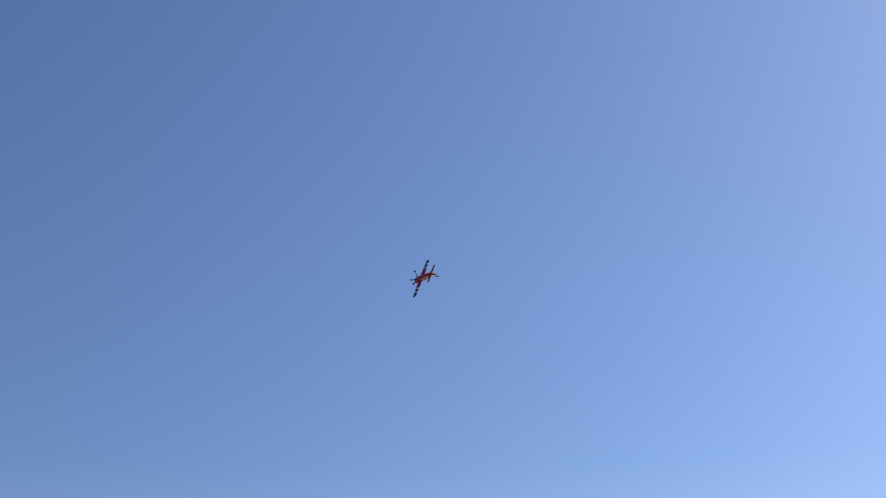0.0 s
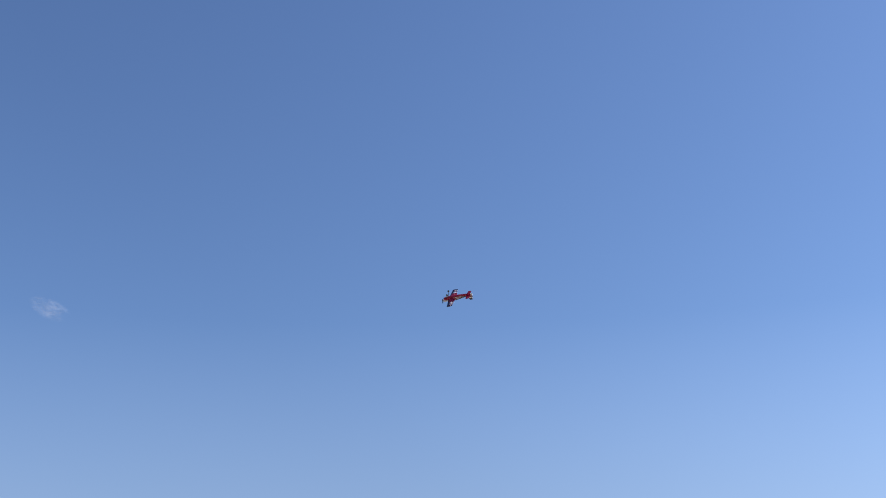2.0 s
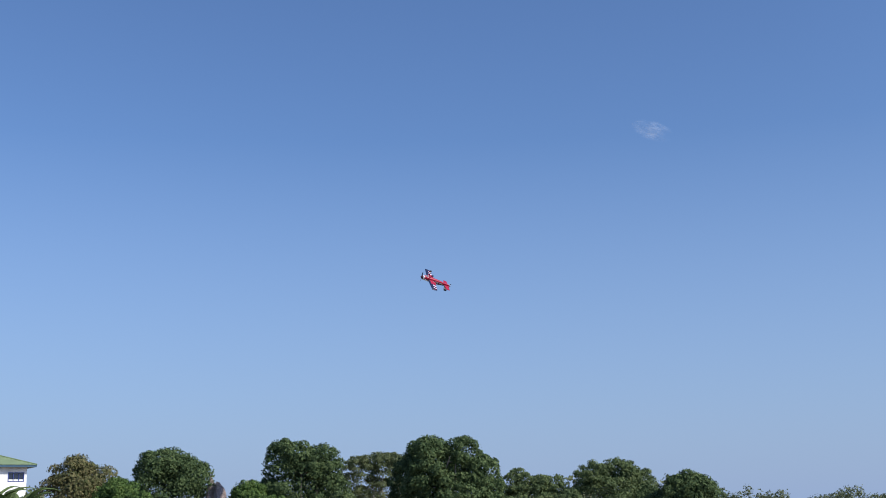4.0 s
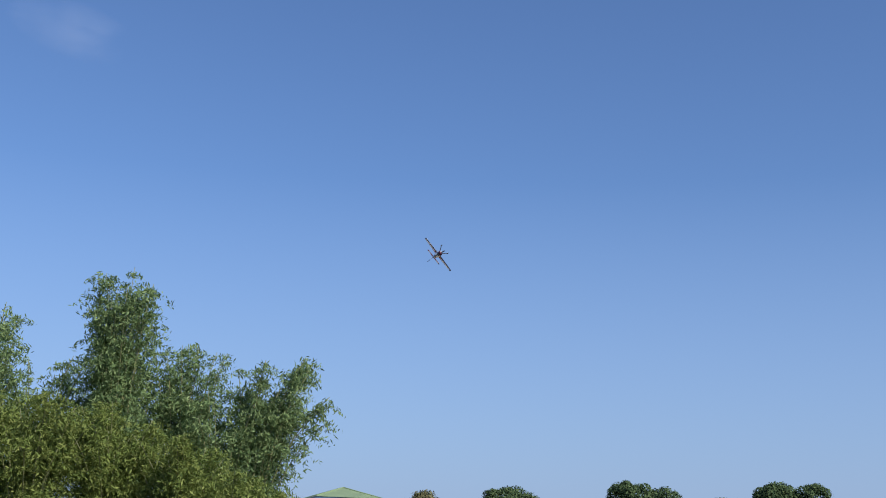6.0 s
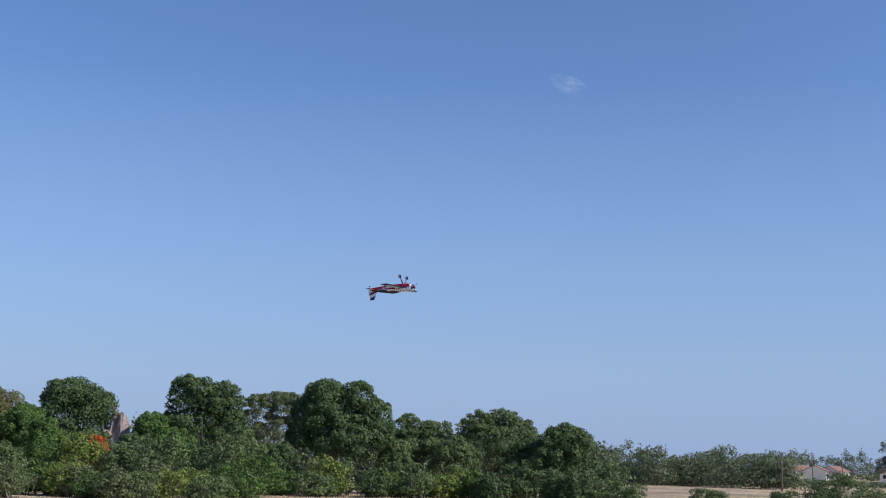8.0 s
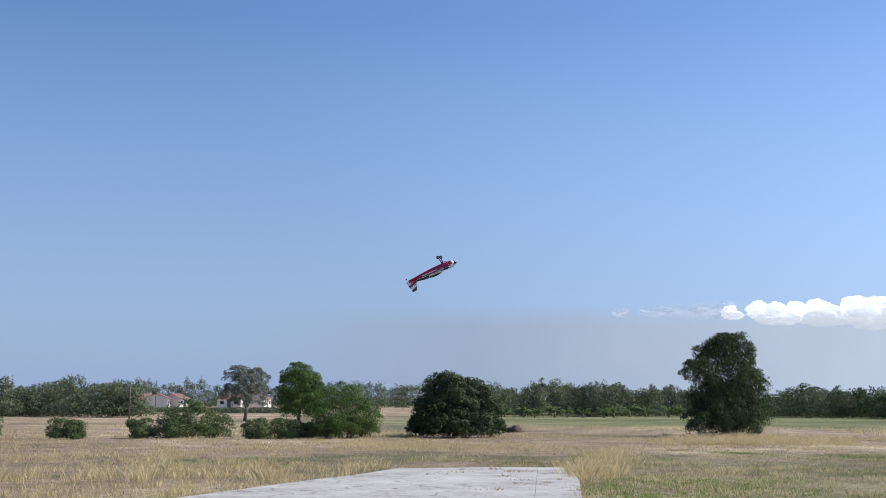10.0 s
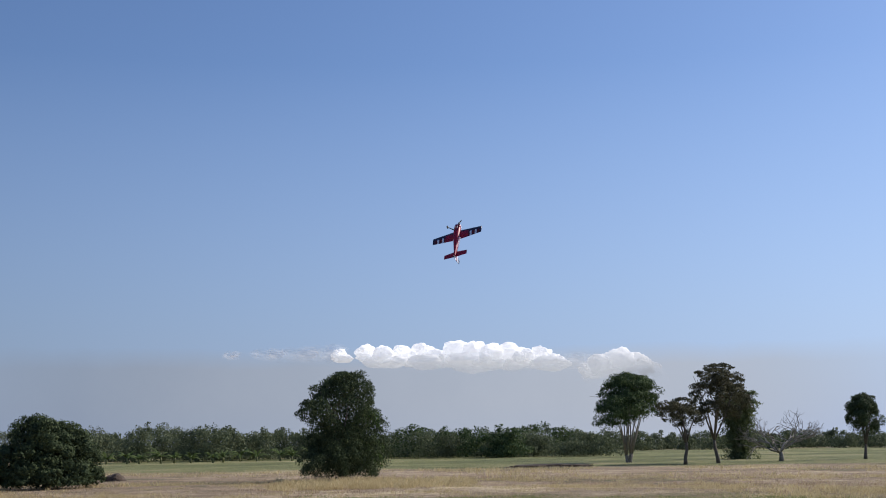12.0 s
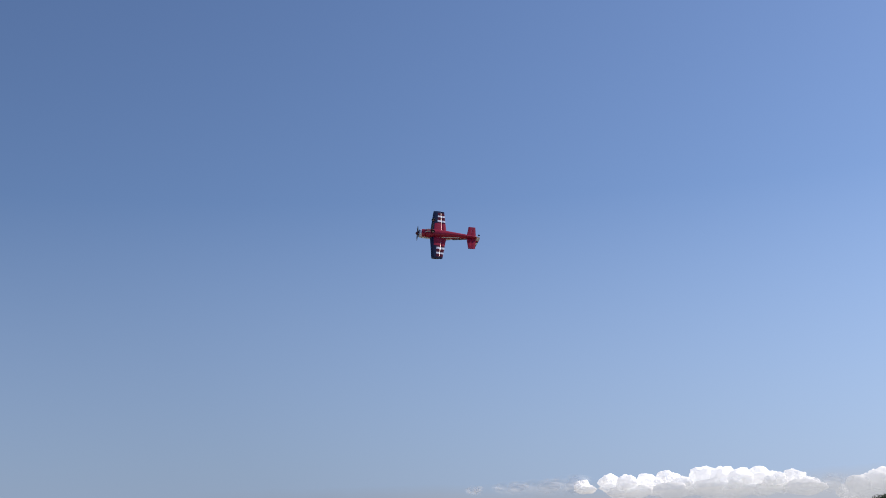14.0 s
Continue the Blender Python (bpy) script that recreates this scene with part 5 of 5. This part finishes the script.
def wing_film(y, u, top):
    if y > 0.79:
        return 2
    if top:
        if u < 0.10:
            return 2
        return 0 if y < 0.15 + 0.24 * u else 1
    if u < 0.24 + 0.2 * (y > 0.40):
        return 2
    if 0.455 < y < 0.52 or 0.63 < y < 0.69:
        return 1
    return 0 if y < 0.40 else 3


def tail_chord(y):
    return -0.66 - 0.05 * y / 0.39, -0.90 + 0.02 * y / 0.39


def tail_film(y, u, top):
    if not top:
        return 0
    return 2 if y > 0.33 or u < 0.12 else (1 if y > 0.16 else 0)


def aeroplane():
    e = empty("model_aeroplane")
    xs = [0.58, 0.555, 0.50, 0.45, 0.40, 0.36, 0.30, 0.2, 0.1, 0.0, -0.12, -0.2, -0.3, -0.4, -0.5, -0.58, -0.66, -0.76, -0.86, -0.93]
    bm = bmesh.new()
    hull(bm, xs[4:], cap=True, n=44)
    bmesh.ops.recalc_face_normals(bm, faces=bm.faces[:])
    for f in bm.faces:
        c = f.calc_center_median()
        hw, zb, zt = section(c.x)
        h = (c.z - zb) / (zt - zb) + 0.10 * (c.x + 0.1)
        film = 0 if h < 0.40 else (1 if h < 0.46 else (0 if h < 0.60 else (2 if h < 0.67 else 1)))
        f.material_index = 2 if c.x < -0.26 and (c.z - zb) / (zt - zb) > 0.76 else film
    part("fuselage", bm, LIVERY, e, "red belly, navy line and white upper fuselage", True)
    bm = bmesh.new()
    hull(bm, xs[:5], grow=0.002, n=44)
    bmesh.ops.recalc_face_normals(bm, faces=bm.faces[:])
    for f in bm.faces:
        c = f.calc_center_median()
        f.material_index = 2 if c.x > 0.56 else (0 if c.x < 0.48 and c.z < 0.0 else (2 if c.z > 0.06 and abs(c.y) < 0.05 else 1))
    part("cowling", bm, LIVERY, e, "white cowling with a navy band", True)
    bm = bmesh.new()
    for y in (-0.045, 0.045):
        bmesh.ops.create_uvsphere(bm, u_segments=10, v_segments=6, radius=0.024, matrix=Matrix.Translation((0.578, y, -0.01)))
    part("air_intake", bm, CARBON, e)
    # canopy bubble
    bm = bmesh.new()
    bmesh.ops.create_uvsphere(bm, u_segments=20, v_segments=12, radius=1.0)
    for v in bm.verts:
        k = v.co.x
        v.co = Vector((-0.08 + 0.25 * k, v.co.y * 0.074 * (1 - 0.3 * max(0, -k)), 0.085 + v.co.z * 0.078 * (1 - 0.15 * k)))
    part("canopy", bm, CANOPY, e, "smoked dark blue canopy bubble", True)
    # spine behind the canopy
    bm = bmesh.new()
    tube(bm, [Vector((-0.30, 0, 0.10)), Vector((-0.5, 0, 0.085)), Vector((-0.72, 0, 0.068)), Vector((-0.88, 0, 0.05))], [0.045, 0.036, 0.022, 0.012], 10)
    part("turtle_deck", bm, NAVY, e, "navy spine behind the canopy", smooth=True)
    # wings and ailerons
    st = [0.09] + [0.13 + 0.015 * k for k in range(20)] + [0.455, 0.52, 0.63, 0.69, 0.79, 0.85]
    for s in (1, -1):
        bm = bmesh.new()
        foil(bm, 0, 0, wing_chord, lambda y: 0.034 - 0.014 * y / 0.85, st, [0, 0.02, 0.06, 0.10, 0.17, 0.24, 0.30, 0.37, 0.44, 0.5, 0.56, 0.62, 0.68, 0.735], wing_film, s)
        w = part("wing", bm, LIVERY, e, "wing with white top and red striped underside", True)
        bm = bmesh.new()
        foil(bm, 0, 0, lambda y: (wing_chord(y)[0] - 0.737 * (wing_chord(y)[0] - wing_chord(y)[1]), wing_chord(y)[1] - 0.012), lambda y: 0.0125 - 0.005 * y / 0.85, st[1:], [0, 0.05, 0.4, 0.8, 1.0], lambda y, u, top: wing_film(y, 0.8, top), s)
        part("aileron", bm, LIVERY, w)
    for s in (1, -1):
        bm = bmesh.new()
        foil(bm, 0, 0, tail_chord, lambda y: 0.008, [0.015, 0.16, 0.33, 0.39], [0, 0.05, 0.3, 0.55], tail_film, s)
        bmesh.ops.translate(bm, verts=bm.verts[:], vec=(0, 0, 0.03))
        t = part("tailplane", bm, LIVERY, e)
        bm = bmesh.new()
        foil(bm, 0, 0, lambda y: (tail_chord(y)[0] - 0.553 * (tail_chord(y)[0] - tail_chord(y)[1]), tail_chord(y)[1] - 0.01), lambda y: 0.005, [0.03, 0.16, 0.33, 0.39], [0, 0.1, 0.5, 1.0], tail_film, s)
        bmesh.ops.translate(bm, verts=bm.verts[:], vec=(0, 0, 0.03))
        part("elevator", bm, LIVERY, t)

    def blade_plate(name, outline, half, cut, label=""):
        bm = bmesh.new()
        a = [bm.verts.new((x, half, z)) for x, z in outline]
        b = [bm.verts.new((x, -half, z)) for x, z in outline]
        bm.faces.new(a)
        bm.faces.new(b[::-1])
        n = len(outline)
        for k in range(n):
            bm.faces.new((a[k], b[k], b[(k + 1) % n], a[(k + 1) % n]))
        for z in (0.085, 0.125, 0.155, cut):
            bmesh.ops.bisect_plane(bm, geom=bm.verts[:] + bm.edges[:] + bm.faces[:], plane_co=(-0.85, 0, z), plane_no=(0.35, 0, 1))
        bmesh.ops.recalc_face_normals(bm, faces=bm.faces[:])
        for f in bm.faces:
            z = f.calc_center_median().z + 0.35 * (f.calc_center_median().x + 0.85)
            f.material_index = 2 if z > cut or 0.125 < z < 0.155 else (0 if 0.085 < z < 0.125 else 1)
        return part(name, bm, LIVERY, e, label)

    blade_plate("fin", [(-0.68, 0.05), (-0.880, 0.05), (-0.862, 0.335), (-0.80, 0.338)], 0.009, 0.25, "white fin with navy tip and red stripe")
    blade_plate("rudder", [(-0.884, 0.0), (-1.0, -0.03), (-1.01, 0.05), (-0.925, 0.342), (-0.866, 0.337)], 0.007, 0.25, "white rudder with navy tip and red stripe")
    # undercarriage
    for s in (1, -1):
        bm = bmesh.new()
        tube(bm, [Vector((0.24, s * 0.05, -0.115)), Vector((0.235, s * 0.12, -0.20)), Vector((0.22, s * 0.185, -0.30))], [0.02, 0.016, 0.012], 8)
        g = part("gear_leg", bm, CARBON, e)
        bm = bmesh.new()
        bmesh.ops.create_cone(bm, cap_ends=True, segments=20, radius1=0.052, radius2=0.052, depth=0.034, matrix=Matrix.Translation((0.22, s * 0.205, -0.325)) @ Matrix.Rotation(math.pi / 2, 4, "X"))
        bmesh.ops.bevel(bm, geom=[d for d in bm.edges if len(d.link_faces) == 2 and any(len(f.verts) > 5 for f in d.link_faces)], offset=0.012, segments=3, affect="EDGES")
        wh = part("wheel", bm, RUBBER, e, "black rubber wheel", True)
        bm = bmesh.new()
        bmesh.ops.create_cone(bm, cap_ends=True, segments=14, radius1=0.02, radius2=0.018, depth=0.042, matrix=Matrix.Translation((0.22, s * 0.205, -0.325)) @ Matrix.Rotation(math.pi / 2, 4, "X"))
        part("hub", bm, METAL, wh)
    bm = bmesh.new()
    tube(bm, [Vector((-0.90, 0, -0.03)), Vector((-0.97, 0, -0.075))], [0.006, 0.005], 6)
    tw = part("tail_strut", bm, METAL, e)
    bm = bmesh.new()
    bmesh.ops.create_cone(bm, cap_ends=True, segments=14, radius1=0.022, radius2=0.022, depth=0.014, matrix=Matrix.Translation((-0.975, 0, -0.085)) @ Matrix.Rotation(math.pi / 2, 4, "X"))
    part("tail_wheel", bm, RUBBER, tw)
    bm = bmesh.new()
    for y in (-0.04, 0.04):
        tube(bm, [Vector((0.42, y, -0.105)), Vector((0.36, y, -0.14)), Vector((0.28, y, -0.145))], [0.012, 0.012, 0.011], 7)
    part("exhaust", bm, METAL, e)
    # spinner and two-bladed propeller turn together about x
    bm = bmesh.new()
    rs = [(0.0, 0.055), (0.02, 0.052), (0.045, 0.040), (0.065, 0.022), (0.075, 0.004)]
    tube(bm, [Vector((x, 0, 0)) for x, r in rs], [r for x, r in rs], 16)
    prop = part("propeller", bm, MAROON, e, "dark red spinner with two black blades", True)
    prop.location = (0.585, 0, 0)
    for s in (1, -1):
        bm = bmesh.new()
        verts = []
        for i in range(8):
            u = i / 7
            y = s * (0.035 + 0.20 * u)
            c = 0.012 + 0.018 * math.sin(math.pi * min(1, u * 0.9 + 0.1))
            tw_ = radians(50 - 32 * u) * s
            dx, dz = c * math.sin(tw_), c * math.cos(tw_)
            verts.append((bm.verts.new((0.02 + dx, y, dz)), bm.verts.new((0.024, y, 0)), bm.verts.new((0.02 - dx, y, -dz)), bm.verts.new((0.016, y, 0))))
        for a, b in zip(verts, verts[1:]):
            for k in range(4):
                bm.faces.new((a[k], a[(k + 1) % 4], b[(k + 1) % 4], b[k]))
        bm.faces.new(verts[-1])
        bmesh.ops.recalc_face_normals(bm, faces=bm.faces[:])
        part("blade", bm, CARBON, prop)
    tagged(e, "red, white and navy aerobatic model aeroplane flying inverted", "model aeroplane")
    return e, prop


PLANE_OB, PROP = aeroplane()

# seconds, place, turn (quaternion)
PLANE = [
    (0.0, (37.54, 24.48, 23.82), (0.4847, 0.7221, 0.3426, 0.3553)),
    (0.5, (37.82, 32.76, 24.56), (0.3290, 0.6126, 0.5998, 0.3959)),
    (1.0, (37.18, 39.70, 24.76), (0.1738, 0.4851, 0.8036, 0.2978)),
    (1.5, (34.92, 45.01, 23.63), (0.1257, 0.4417, 0.8147, 0.3540)),
    (2.0, (31.53, 51.03, 21.94), (0.2157, 0.3948, 0.8219, 0.3493)),
    (2.2, (29.26, 53.22, 21.04), (0.2293, 0.3125, 0.8262, 0.4089)),
    (2.9, (18.56, 58.19, 17.41), (0.0667, 0.1237, 0.9007, 0.4110)),
    (3.6, (8.03, 61.46, 14.01), (-0.1004, -0.0736, 0.9144, 0.3853)),
    (4.3, (-2.36, 61.52, 12.82), (0.2607, 0.2659, -0.8661, -0.3335)),
    (4.5, (-5.00, 60.88, 13.24), (0.3028, 0.3453, -0.8304, -0.3154)),
    (5.0, (-9.21, 55.37, 13.53), (0.3164, 0.5155, -0.7254, -0.3286)),
    (5.5, (-12.05, 54.64, 14.62), (0.3935, 0.6272, -0.5646, -0.3649)),
    (6.0, (-11.94, 51.53, 14.06), (0.3100, 0.7753, -0.4753, -0.2771)),
    (6.5, (-9.16, 47.32, 12.56), (0.0967, 0.9016, -0.4115, -0.0915)),
    (7.0, (-5.50, 43.20, 10.95), (0.0809, 0.8959, -0.3963, -0.1839)),
    (7.5, (-1.67, 39.74, 8.54), (0.0413, 0.9347, -0.3320, -0.1203)),
    (8.0, (3.01, 36.82, 6.87), (0.0016, -0.9499, 0.3124, 0.0012)),
    (8.5, (7.87, 34.37, 6.18), (0.0063, 0.9264, -0.3710, 0.0646)),
    (9.0, (12.10, 31.83, 6.02), (0.0850, -0.9324, 0.3268, -0.1287)),
    (9.2, (13.74, 30.97, 5.94), (0.0833, -0.9278, 0.3409, -0.1264)),
    (9.9, (19.60, 28.18, 5.73), (0.0156, -0.9518, 0.2332, -0.1985)),
    (10.6, (24.61, 25.12, 5.29), (-0.0525, -0.9549, 0.1203, -0.2662)),
    (11.3, (29.07, 22.57, 5.71), (0.1194, 0.9371, -0.0049, 0.3281)),
    (11.5, (30.13, 22.14, 6.28), (0.0787, 0.9292, 0.0382, 0.3591)),
    (12.0, (32.92, 22.81, 8.23), (0.0328, 0.8833, 0.1453, 0.4446)),
    (12.3, (32.64, 22.34, 9.11), (0.3529, -0.7432, -0.4385, -0.3616)),
    (12.4, (32.57, 22.20, 9.38), (0.4241, -0.6748, -0.5539, -0.2407)),
    (12.5, (32.39, 22.13, 9.56), (0.4806, -0.6312, -0.5976, -0.1160)),
    (12.7, (31.61, 21.82, 9.81), (0.6426, -0.3783, -0.6616, 0.0783)),
    (13.0, (29.64, 21.55, 9.91), (0.6493, -0.0528, -0.6237, 0.4319)),
    (13.2, (28.35, 21.56, 10.15), (0.6431, 0.1073, -0.3889, 0.6509)),
    (13.3, (27.63, 21.61, 10.25), (0.5722, 0.2137, -0.3235, 0.7227)),
    (13.5, (26.18, 21.63, 10.41), (0.3761, 0.3607, 0.0607, 0.8513)),
    (13.6, (25.46, 21.85, 10.44), (0.2526, 0.3294, 0.2101, 0.8852)),
    (13.8, (24.16, 22.55, 10.47), (0.1883, 0.2700, 0.4365, 0.8373)),
    (14.0, (22.75, 23.25, 10.40), (0.1373, 0.3193, 0.7982, 0.4921)),
]


def motions():
    from mathutils import Quaternion
    walk(PLANE_OB, [(t, Matrix.LocRotScale(p, Quaternion(q), None)) for t, p, q in PLANE])
    walk(PROP, [(k * 0.1, pose(0.585, 0, 0, 70 * k + 20, 0, 0)) for k in range(141)])


motions()
